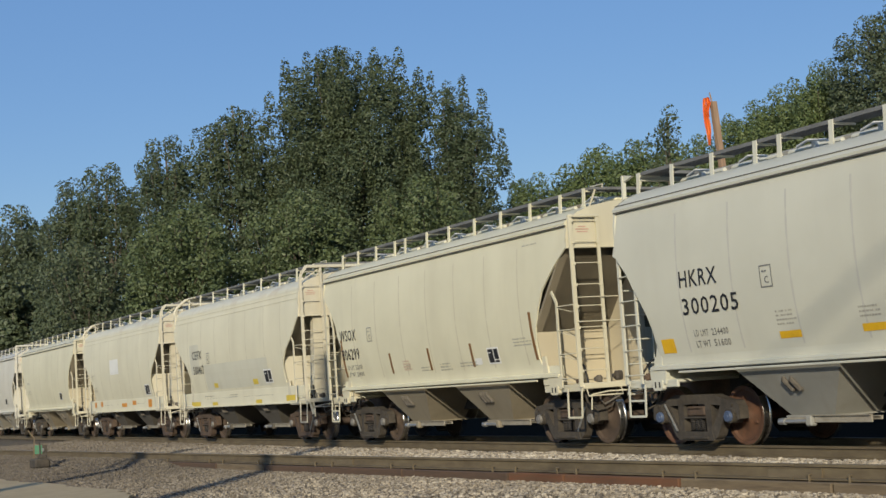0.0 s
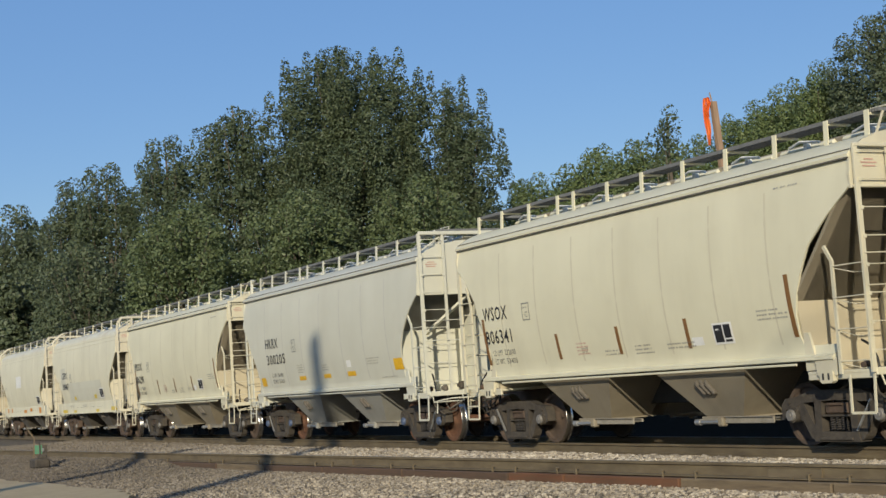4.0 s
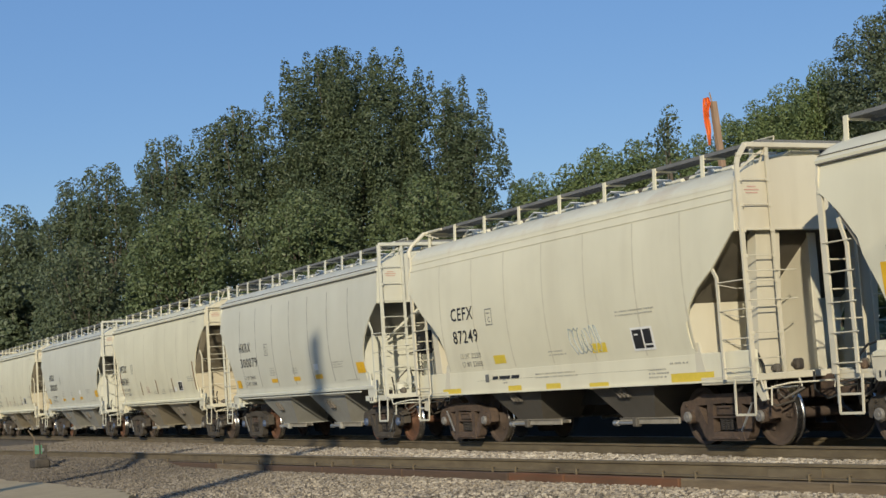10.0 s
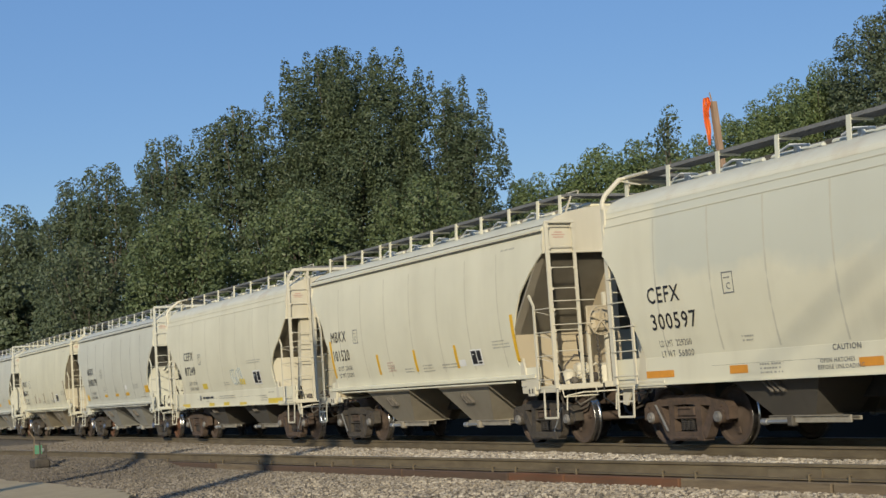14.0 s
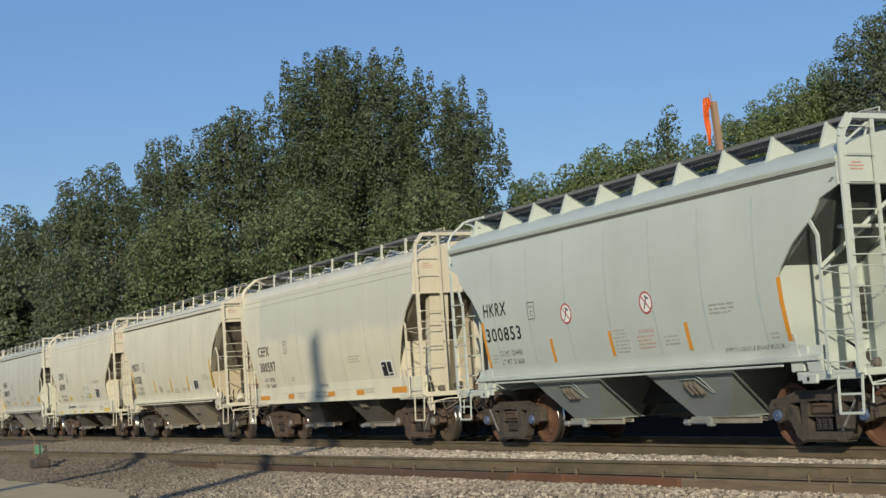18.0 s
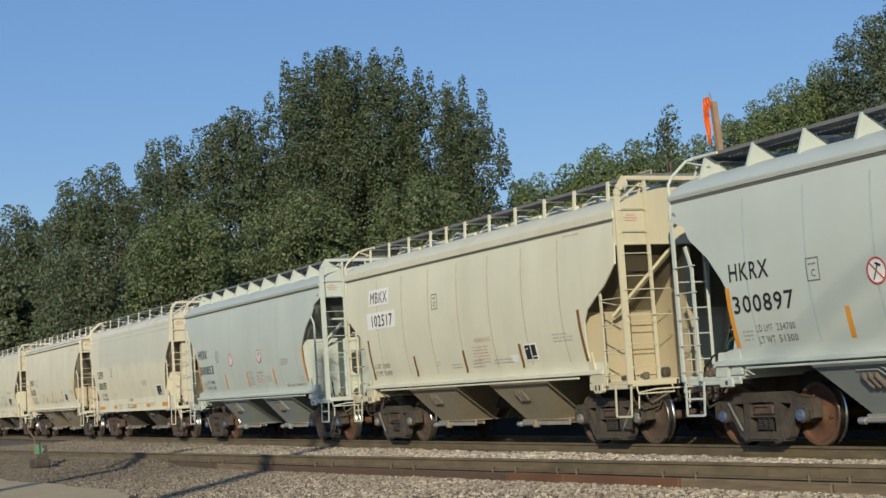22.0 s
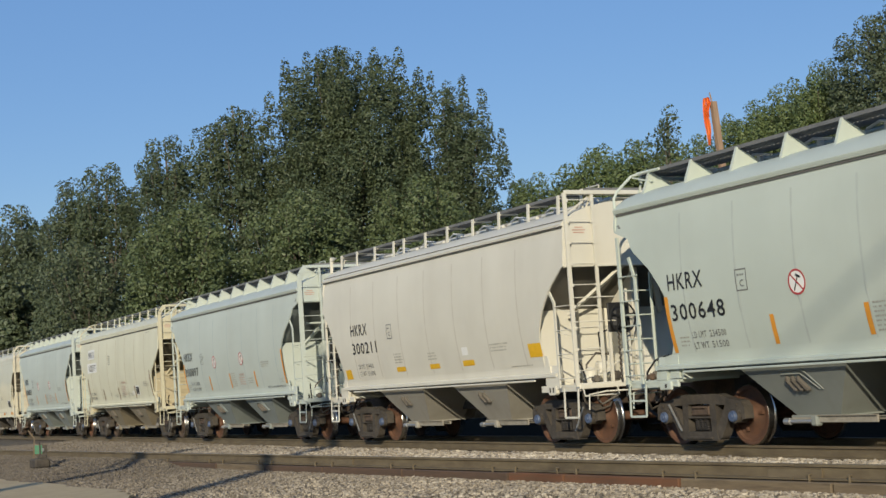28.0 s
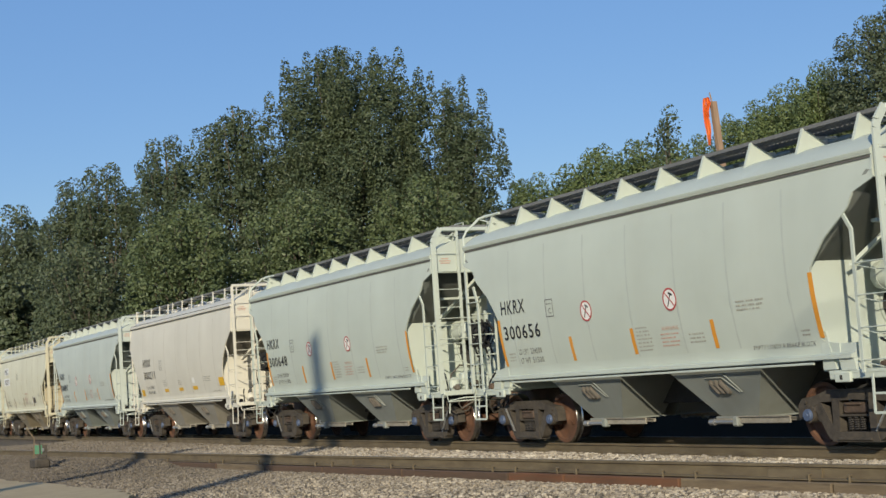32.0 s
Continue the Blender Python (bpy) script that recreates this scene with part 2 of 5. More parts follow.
# ---- mesh tools ----
class Geo:
    """Vertices and faces gathered into one mesh."""

    def __init__(self):
        self.v, self.f, self.s, self.slot = [], [], [], 0

    def add(self, verts, faces):
        k = len(self.v)
        self.v += [tuple(p) for p in verts]
        self.f += [tuple(i + k for i in f) for f in faces]
        self.s += [self.slot] * len(faces)
        return self

    def box(self, c, size, m=None, cut=0.0):
        hx, hy, hz = (s / 2 for s in size)
        if cut:
            vs, b = [], cut
            for sx in (-1, 1):
                for sy in (-1, 1):
                    for sz in (-1, 1):
                        vs += [(sx * hx, sy * (hy - b), sz * (hz - b)), (sx * (hx - b), sy * hy, sz * (hz - b)),
                               (sx * (hx - b), sy * (hy - b), sz * hz)]
            bm = bmesh.new()
            for p in vs:
                bm.verts.new(p)
            bmesh.ops.convex_hull(bm, input=bm.verts)
            bm.verts.index_update()
            pts = [p.co.copy() for p in bm.verts]
            fs = [[p.index for p in f.verts] for f in bm.faces]
            bm.free()
        else:
            pts = [Vector((sx * hx, sy * hy, sz * hz)) for sx in (-1, 1) for sy in (-1, 1) for sz in (-1, 1)]
            fs = [(0, 1, 3, 2), (4, 6, 7, 5), (0, 4, 5, 1), (2, 3, 7, 6), (0, 2, 6, 4), (1, 5, 7, 3)]
        pts = [(m @ p if m else p) + Vector(c) for p in pts]
        return self.add(pts, fs)

    def tube(self, pts, r, n=8, cap=True):
        """A round bar along a line of points."""
        pts = [Vector(p) for p in pts]
        rings, k = [], len(pts)
        for i, p in enumerate(pts):
            d = (pts[min(i + 1, k - 1)] - pts[max(i - 1, 0)]).normalized()
            a = d.orthogonal().normalized() if i == 0 else (a - d * a.dot(d)).normalized()
            b = d.cross(a)
            rr = r[i] if isinstance(r, (list, tuple)) else r
            rings.append([p + (a * math.cos(2 * math.pi * j / n) + b * math.sin(2 * math.pi * j / n)) * rr for j in range(n)])
        fs = [(i * n + j, i * n + (j + 1) % n, (i + 1) * n + (j + 1) % n, (i + 1) * n + j) for i in range(k - 1) for j in range(n)]
        if cap:
            fs += [tuple(range(n - 1, -1, -1)), tuple(range((k - 1) * n, k * n))]
        return self.add([p for ring in rings for p in ring], fs)

    def bar(self, p0, p1, w, d, up=(0, 0, 1)):
        """A flat bar from p0 to p1, w wide and d deep along up."""
        p0, p1 = Vector(p0), Vector(p1)
        x = (p1 - p0).normalized()
        u = Vector(up)
        y = u.cross(x).normalized()
        z = x.cross(y)
        m = Matrix((x, y, z)).transposed()
        return self.box((p0 + p1) / 2, ((p1 - p0).length, w, d), m)

    def prism(self, poly, a, b, axis="y"):
        """A flat outline pushed from a to b along an axis; for y the outline is (x, z), for x it is (y, z), for z (x, y)."""
        def at(p, t):
            return (p[0], t, p[1]) if axis == "y" else (t, p[0], p[1]) if axis == "x" else (p[0], p[1], t)
        n = len(poly)
        vs = [at(p, a) for p in poly] + [at(p, b) for p in poly]
        fs = [tuple(range(n)), tuple(range(2 * n - 1, n - 1, -1))] + [(i, i + n, (i + 1) % n + n, (i + 1) % n) for i in range(n)]
        return self.add(vs, fs)

    def lathe(self, prof, c, axis="y", n=24, close=False):
        """A profile of (radius, along) turned about an axis through c."""
        vs = []
        for r, t in prof:
            for j in range(n):
                a = 2 * math.pi * j / n
                ca, sa = r * math.cos(a), r * math.sin(a)
                p = (ca, t, sa) if axis == "y" else (t, ca, sa) if axis == "x" else (ca, sa, t)
                vs.append((p[0] + c[0], p[1] + c[1], p[2] + c[2]))
        k = len(prof)
        fs = [(i * n + j, i * n + (j + 1) % n, (i + 1) * n + (j + 1) % n, (i + 1) * n + j) for i in range(k - 1) for j in range(n)]
        if close:
            fs += [tuple(range(n)), tuple(range(k * n - 1, (k - 1) * n - 1, -1))]
        return self.add(vs, fs)

    def mesh(self, name, mats, smooth=False):
        me = bpy.data.meshes.new(name)
        me.from_pydata(self.v, [], self.f)
        for m in mats:
            me.materials.append(m)
        if len(mats) > 1:
            me.polygons.foreach_set("material_index", self.s)
        bm = bmesh.new()
        bm.from_mesh(me)
        bmesh.ops.recalc_face_normals(bm, faces=bm.faces)
        bm.to_mesh(me)
        bm.free()
        if smooth:
            me.shade_smooth()
            me.set_sharp_from_angle(angle=radians(38))
        return me


CACHE = {}


def part(name, make, mats, parent=None, label="", at=None, key=None, smooth=False):
    """One mesh object under a thing or a part. make() returns its Geo; alike pieces share one mesh by their key."""
    mats = mats if isinstance(mats, (list, tuple)) else [mats]
    k = (key, name, tuple(m.name for m in mats)) if key is not None else None
    if k is None or k not in CACHE:
        me = make().mesh(name, mats, smooth)
        if k is not None:
            CACHE[k] = me
    else:
        me = CACHE[k]
    ob = new(name, me)
    if parent is not None:
        ob.parent = parent
    if at is not None:
        ob.matrix_basis = at
    if label:
        ob["label"] = label
    return ob


# ---- ground, road and tracks ----
def rail_mesh(length, head=0.073, foot=0.14, height=0.178):
    prof = [(-foot / 2, 0), (foot / 2, 0), (foot / 2, 0.012), (0.012, 0.03), (0.009, height - 0.045), (head / 2, height - 0.035),
            (head / 2, height - 0.006), (head / 2 - 0.008, height), (-head / 2 + 0.008, height), (-head / 2, height - 0.006),
            (-head / 2, height - 0.035), (-0.009, height - 0.045), (-0.012, 0.03), (-foot / 2, 0.012)]
    g = Geo()
    g.prism(prof, -length / 2, length / 2, "x")
    g.s = [1 if i == 2 + 7 else 0 for i in range(len(g.f))]
    return g


def height_at(x, y):
    """The lie of the land: the ballast shoulder of the line, the dip beside it, then nearly flat."""
    d = abs(y)
    z = -0.34
    if d < 1.6:
        z = -0.20
    elif d < 2.4:
        z = -0.20 - 0.14 * (d - 1.6) / 0.8
    if y > 2.4:
        k = min(1.0, (y - 2.4) / 2.0)
        z = -0.34 + 1.3 * k * k * (3 - 2 * k)
    side = 2.0 - 0.0834 * x
    if y < 0 and -side + 0.05 < y < -1.2:
        z = max(z, -0.17)
    # gravel heaped against the siding rail where its timbers end
    d = abs(y + side)
    if x < -33.5 and d < 0.9:
        z = max(z, -0.17 - 0.17 * max(0.0, d - 0.25) / 0.65 - 0.2 * max(0.0, (x + 35.5) / 2))
    z += 0.02 * noise.noise((x * 0.5, y * 0.5, 0)) + 0.03 * noise.noise((x * 0.09, y * 0.09, 3))
    return z


def ground():
    xs = [-3000, -900, -400, -220] + [-160 + 2.0 * i for i in range(30)] + [-100 + 0.5 * i for i in range(220)] + [10 + 3 * i for i in range(14)] + [90, 200, 600, 3000]
    ys = [-3000, -700, -200, -80, -40] + [-26 + 1.0 * i for i in range(14)] + [-12 + 0.25 * i for i in range(64)] + [4 + 2 * i for i in range(20)] + [60, 120, 300, 900, 3000]
    xs, ys = sorted(set(xs)), sorted(set(ys))
    g = Geo()
    vs = [(x, y, height_at(x, y)) for x in xs for y in ys]
    n = len(ys)
    g.add(vs, [(i * n + j, (i + 1) * n + j, (i + 1) * n + j + 1, i * n + j + 1) for i in range(len(xs) - 1) for j in range(n - 1)])
    ob = part("ground", lambda: g, M_GROUND, smooth=True)
    tagged(ob, "pale dusty gravel yard ground beside the tracks", "ground", kind="structure")


def stones(name, label, count, place, size, mat):
    """Loose stones, each a small rough block of its own."""
    rng = np.random.default_rng(len(name) + count)
    base = np.array([(-1, -.8, -.6), (.9, -1, -.5), (1, .8, -.6), (-.8, 1, -.5), (-.7, -.6, .7), (.6, -.8, .9), (.8, .7, .6), (-.9, .6, .8)], float)
    quads = np.array([(0, 3, 2, 1), (4, 5, 6, 7), (0, 1, 5, 4), (1, 2, 6, 5), (2, 3, 7, 6), (3, 0, 4, 7)])
    vs, fs = np.zeros((count, 8, 3)), np.zeros((count, 6, 4), int)
    for i in range(count):
        x, y, z = place(rng)
        s = size * (0.45 + 0.9 * rng.random() ** 2)
        a, b = rng.random(2) * 6.28
        ca, sa, cb, sb = math.cos(a), math.sin(a), math.cos(b), math.sin(b)
        R = np.array([(ca, -sa, 0), (sa, ca, 0), (0, 0, 1)]) @ np.array([(1, 0, 0), (0, cb, -sb), (0, sb, cb)])
        p = (base + rng.normal(0, 0.18, (8, 3))) * (s * 0.5) * np.array([1.2, 1.0, 0.75])
        vs[i] = p @ R.T + (x, y, z)
        fs[i] = quads + 8 * i
    me = bpy.data.meshes.new(name)
    me.from_pydata(vs.reshape(-1, 3).tolist(), [], fs.reshape(-1, 4).tolist())
    me.materials.append(mat)
    tagged(new(name, me), label, "gravel", kind="stuff")


def main_track():
    track = tagged(new("railway_track"), "steel rails on dark sleepers in pale ballast under the train", "railway track", kind="structure")
    for y in (-0.755, 0.755):
        part("rail", lambda: rail_mesh(230), [M_RAIL, M_RAILTOP], track, "brown rail with a worn head", pose(-75, y, -0.178), key="rail230")
    k = 0
    for i in range(300):
        x = -8 - 0.53 * i
        part("sleeper", lambda: Geo().box((0, 0, -0.09), (0.22, 2.55, 0.17), None, 0.012), M_TIE, track, "", pose(x, 0, -0.185), key="sleeper")
    return track


# the line of the nearer rail
SIDE_SLOPE, SIDE_Y0 = 0.08338, -1.998


RED_A, RED_B = -16.05, -20.1


def side_track():
    a = math.degrees(math.atan(SIDE_SLOPE))
    track = tagged(new("side_rail"), "brown bolted siding rail lying on long weathered timbers", "railway track", kind="structure")
    lengths = [(-8.0, -14.05), (-14.07, -25.9), (-25.92, -37.8), (-37.82, -49.7), (-49.72, -62.0), (-62.0, -90.0)]
    for x0, x1 in lengths:
        xm, length = (x0 + x1) / 2, abs(x1 - x0) * math.hypot(1, SIDE_SLOPE)
        part("rail", lambda: rail_mesh(length, 0.075, 0.15, 0.19), [M_RAIL, M_RAILTOP], track, "brown rail", pose(xm, SIDE_Y0 + SIDE_SLOPE * xm, -0.19, 0, 0, a))
    for x in (-14.06, -25.91, -37.81):
        y = SIDE_Y0 + SIDE_SLOPE * x

        def fish():
            g = Geo()
            for s in (-1, 1):
                g.prism([(s * 0.016, 0.03), (s * 0.045, 0.022), (s * 0.04, 0.06), (s * 0.032, 0.12), (s * 0.038, 0.145), (s * 0.016, 0.145)], -0.45, 0.45, "x")
                for i in range(6):
                    g.lathe([(0.0, 0), (0.018, 0), (0.018, 0.02), (0.0, 0.02)], (-0.37 + 0.148 * i, s * 0.036, 0.085), "y", 6)
            return g
        part("joint_bar", fish, M_RAIL, track, "bolted joint bar", pose(x, y, -0.19, 0, 0, a), key="fish")
    rng = random.Random(4)
    x = -8.5
    while x > -35:
        length = rng.uniform(2.2, 3.6)
        length = next((x - c for c in (RED_A, RED_B) if 0.1 < x - c < length + 0.8), length)
        xm = x - length / 2
        mat = M_REDTIMBER if RED_B < xm < RED_A else rng.choice((M_TIMBER, M_DARKTIMBER, M_DARKTIMBER))
        zz = -0.2 + rng.uniform(-0.008, 0.0)
        part("timber", lambda: Geo().box((0, 0, -0.075), (length - 0.03, 0.24, 0.15), None, 0.012), mat, track, "rough timber under the rail",
             pose(xm, SIDE_Y0 + SIDE_SLOPE * xm - 0.03, zz, 0, 0, a + rng.uniform(-0.3, 0.3)))
        for sx in (-0.4, 0.35):
            part("spike", lambda: Geo().box((0, 0, 0.02), (0.022, 0.03, 0.11), None, 0.004).box((0, 0.01, 0.08), (0.035, 0.05, 0.02), None, 0.004), M_RAIL, track, "",
                 pose(xm + sx * length, SIDE_Y0 + SIDE_SLOPE * (xm + sx * length) - 0.095, -0.2, 0, 0, a), key="spike")
        x -= length
    return track


def road():
    pts = [(-70, -15.5), (-35.4, -8.95), (-30.5, -8.6), (-26.9, -8.35), (-24.6, -8.5), (-15, -13.0), (-8, -22), (-30, -40), (-70, -40)]
    g = Geo()
    fine = []
    rng = random.Random(3)
    for (ax, ay), (bx, by) in zip(pts, pts[1:] + pts[:1]):
        for i in range(8):
            t = i / 8
            w = 0.10 if -45 < ax < -10 else 0
            fine.append((ax + (bx - ax) * t + rng.uniform(-w, w), ay + (by - ay) * t + rng.uniform(-w, w)))
    g.prism(fine, -0.45, -0.285, "z")
    tagged(part("road", lambda: g, M_ROAD), "dusty pale concrete access road with a broken edge", "road", kind="structure")


def switch_stand():
    """A low ground throw with its small green target and a bent marker stake."""
    st = tagged(new("switch_stand"), "low black switch stand with a small green target", "switch stand")
    st.matrix_basis = pose(-40.95, -6.86, -0.33, 0, 0, 8)
    part("base", lambda: Geo().box((0, 0, 0.13), (0.5, 0.42, 0.26), None, 0.04).box((0.1, 0.05, 0.3), (0.22, 0.2, 0.12), None, 0.03), M_TRUCK, st, "squat black casting")
    part("spindle", lambda: Geo().tube([(0.05, 0, 0.3), (0.05, 0, 0.72)], 0.022), M_TRUCK, st)
    part("target", lambda: Geo().box((0, 0, 0), (0.20, 0.012, 0.24), None, 0.004), M_GREEN, st, "green square target", pose(0.02, -0.03, 0.50, 0, 0, 62))
    part("dark_target", lambda: Geo().box((0, 0, 0), (0.12, 0.012, 0.24), None, 0.004), M_TRUCK, st, "black square target", pose(0.10, 0.12, 0.50, 0, 0, 75))
    part("side_target", lambda: Geo().prism([(-0.01, 0.44), (0.05, 0.46), (0.05, 0.52), (0.0, 0.54)], -0.01, 0.01, "x"), M_GALV, st, "pale edge-on target", pose(0.12, 0.04, 0))
    part("lever", lambda: Geo().tube([(0.1, 0.1, 0.3), (0.5, 0.16, 0.18), (0.95, 0.18, 0.1)], 0.02), M_TRUCK, st, "throw lever lying down")
    sk = tagged(new("marker_stake"), "bent weathered wooden marker stake beside the switch", "stake")
    sk.matrix_basis = pose(-42.6, -6.72, -0.34)
    part("post", lambda: Geo().bar((0, 0, -0.1), (0.02, 0.05, 0.8), 0.035, 0.025, (1, 0, 0)).bar((0.02, 0.05, 0.8), (-0.05, -0.1, 1.02), 0.035, 0.025, (1, 0, 0)), M_TIMBER, sk)


ground()
road()
main_track()
side_track()
switch_stand()


# ---- hopper cars ----
END = {"wedge": 5.54, "round": 5.60, "tall": 5.64, "flow": 5.54, "straight": 5.72, "angular": 5.70}
# the cut of the side sheet for the end bay: height, reach from the middle of the car
CUT = {
    "wedge": [(1.0, 4.70), (1.30, 4.52), (1.36, 4.32), (1.74, 4.48), (2.04, 4.66), (2.44, 4.88), (2.83, 5.15), (3.12, 5.48), (3.16, 5.54), (4.4, 5.54)],
    "angular": [(1.22, 4.67), (1.42, 4.66), (1.46, 4.40), (1.53, 4.33), (2.33, 4.32), (2.52, 4.44), (2.82, 4.72), (3.13, 5.16), (3.19, 5.22), (3.36, 5.32), (3.48, 5.66), (3.50, 5.70), (4.4, 5.70)],
    "flow": [(1.0, 4.85), (1.28, 4.72), (1.36, 4.37), (1.53, 4.13), (1.87, 4.12), (2.16, 4.28), (2.40, 4.53), (2.66, 4.94), (3.13, 5.46), (3.16, 5.54), (4.4, 5.54)],
    "straight": [(1.22, 4.62), (1.33, 4.57), (1.56, 4.50), (2.14, 4.62), (2.32, 4.76), (2.68, 5.36), (2.98, 5.68), (3.0, 5.72), (4.4, 5.72)],
    "tall": [(1.22, 4.56), (1.32, 4.38), (1.56, 4.30), (1.85, 4.32), (2.12, 4.41), (2.40, 4.55), (2.76, 4.76), (3.12, 5.17), (3.40, 5.56), (3.46, 5.64), (4.4, 5.64)],
    "round": [(1.22, 4.62), (1.41, 4.48), (1.83, 4.51), (2.09, 4.59), (2.40, 4.77), (2.61, 4.95), (2.83, 5.17), (3.09, 5.52), (3.12, 5.60), (4.4, 5.60)],
}
PROFILE = [(0.9, 1.42), (1.40, 1.43), (1.70, 1.50), (2.05, 1.56), (2.45, 1.595), (2.85, 1.60), (3.25, 1.585), (3.60, 1.55), (3.86, 1.50)]


def side_y(z):
    for (za, ya), (zb, yb) in zip(PROFILE, PROFILE[1:]):
        if z <= zb:
            t = max(0.0, (z - za) / (zb - za))
            return ya + (yb - ya) * t
    return PROFILE[-1][1]


def skin_y(z):
    """The outer face that markings lie on; the sill below stands a little proud."""
    return side_y(z) + (0.014 if z < 1.44 else 0.0)


# how much further the side sheet reaches at the leading end, and the heights over which that fades
LEAD = {"tall": 0.24, "angular": 0.08, "round": 0.26, "straight": 0.22, "wedge": 0.42}
FADE = {"straight": (2.5, 0.7), "wedge": (3.3, 2.0)}


def end_reach(kind, z, e=1):
    """How far the side sheet reaches from the middle of the car at a height: the cut for the end bay."""
    steps = CUT[kind]
    f0, f1 = FADE.get(kind, (3.3, 0.8))
    more = LEAD.get(kind, 0.0) * min(1.0, max(0.0, (f0 - z) / f1)) if e < 0 else 0.0
    for (za, xa), (zb, xb) in zip(steps, steps[1:]):
        if z <= zb:
            t = max(0.0, (z - za) / (zb - za))
            return xa + (xb - xa) * t + more
    return steps[-1][1]


def body_geo(kind):
    zs = sorted({1.22, 1.3, 1.42, 1.7, 1.95, 2.25, 2.55, 2.75, 2.95, 3.3, 3.6, 3.72, 3.86} | {z for z, x in CUT[kind] if 1.22 < z < 3.86})
    us = [i / 14 - 1 for i in range(29)]
    g = Geo()
    for s in (-1, 1):
        vs = []
        for z in zs:
            y = side_y(z)
            front, back = end_reach(kind, z, -1), end_reach(kind, z, 1)
            for u in us:
                vs.append((u * (front if u < 0 else back), s * y, z))
        n = len(us)
        g.add(vs, [(i * n + j, i * n + j + 1, (i + 1) * n + j + 1, (i + 1) * n + j) for i in range(len(zs) - 1) for j in range(n - 1)])
        # inner face, so that the sheet has a thickness at the end bay
        vs = [(x, y - s * 0.03, z) for x, y, z in vs]
        g.add(vs, [(i * n + j, (i + 1) * n + j, (i + 1) * n + j + 1, i * n + j + 1) for i in range(len(zs) - 1) for j in range(n - 1)])
        for e in (0, n - 1):
            k = len(g.v) - 2 * len(zs) * n
            for i in range(len(zs) - 1):
                a, b = k + i * n + e, k + (i + 1) * n + e
                g.f.append((a, b, b + len(zs) * n, a + len(zs) * n))
                g.s.append(0)
    return g


ROOF = [(1.565, 3.83), (1.57, 3.87), (1.53, 3.90), (1.50, 3.93), (1.30, 4.06), (1.0, 4.17), (0.6, 4.25), (0.0, 4.28)]


def roof_geo(kind):
    half = ROOF if kind != "flow" else [(1.508, 3.84), (1.50, 3.88), (1.46, 3.94), (1.36, 4.02), (1.18, 4.11), (0.9, 4.19), (0.5, 4.25), (0.0, 4.27)]
    prof = [(-y, z) for y, z in half] + [(y, z) for y, z in reversed(half[:-1])]
    return Geo().prism(prof, -END[kind], END[kind], "x")


def seam_geo(z0, z1, w=0.012, off=0.004):
    g = Geo()
    vs = []
    for i in range(11):
        z = z0 + (z1 - z0) * i / 10
        y = -side_y(z) - off
        vs += [(-w, y + off + 0.002, z), (0, y, z), (w, y + off + 0.002, z)]
    fs = []
    for i in range(10):
        for j in range(2):
            fs.append((i * 3 + j, i * 3 + j + 1, i * 3 + j + 4, i * 3 + j + 3))
    return g.add(vs, fs)


def patch_geo(w, h, z0, lean=0.0, off=0.006, n=6):
    """A painted or stuck-on sheet that lies on the curved side; its lower edge is at z0."""
    g, vs = Geo(), []
    for i in range(n + 1):
        z = z0 + h * i / n
        for x in (0.0, w):
            vs.append((x - lean * i / n, -skin_y(z) - off, z))
    return g.add(vs, [(2 * i, 2 * i + 1, 2 * i + 3, 2 * i + 2) for i in range(n)])


def lettering(text, size, x0, z0, mat, parent, name="lettering", width=None, off=0.008):
    """Words in the built-in font, laid on the curve of the side."""
    key = ("text", text, size, z0, width, off, mat.name)
    if key not in CACHE:
        cu = bpy.data.curves.new("text", 'FONT')
        cu.body, cu.size, cu.resolution_u = text, size / 0.70, 2
        cu.offset, cu.space_character = (0.0 if "M" in text else 0.003 * size / 0.25), 1.12
        ob = bpy.data.objects.new("text", cu)
        scene.collection.objects.link(ob)
        me = bpy.data.meshes.new_from_object(ob.evaluated_get(bpy.context.evaluated_depsgraph_get()))
        bpy.data.objects.remove(ob)
        bpy.data.curves.remove(cu)
        xs = [v.co.x for v in me.vertices]
        k = width / max(xs) if width else 1.0
        for v in me.vertices:
            z = z0 + v.co.y
            v.co = (v.co.x * k, -skin_y(z) - off, z)
        me.materials.clear()
        me.materials.append(mat)
        CACHE[key] = me
    ob = new(name, CACHE[key])
    ob.parent = parent
    ob.matrix_basis = pose(x0, 0, 0)
    return ob


def fine_print(parent, x0, z0, lines, w, mat, name="fine_print", pitch=0.06, h=0.024):
    """Small writing that cannot be read: broken bars of its size."""
    rng = random.Random(int(x0 * 100) + lines)
    g = Geo()
    for i in range(lines):
        z = z0 - i * pitch
        x = 0.0
        end = w * rng.uniform(0.75, 1.0)
        while x < end:
            k = rng.uniform(0.015, 0.06)
            vs = [(x, -skin_y(z) - 0.006, z), (x + k, -skin_y(z) - 0.006, z), (x + k, -skin_y(z + h) - 0.006, z + h), (x, -skin_y(z + h) - 0.006, z + h)]
            g.add(vs, [(0, 1, 2, 3)])
            x += k + (0.014 if rng.random() < 0.8 else 0.045)
    tagged(part(name, lambda: g, mat, parent, "", pose(x0, 0, 0)), kind="stuff")


def wheel_geo():
    g = Geo()
    for s in (-1, 1):
        prof = [(0.0, 0.10), (0.10, 0.10), (0.115, 0.075), (0.15, 0.03), (0.28, -0.005), (0.37, 0.02), (0.395, 0.055), (0.425, 0.062), (0.45, 0.062)]
        g.slot = 0
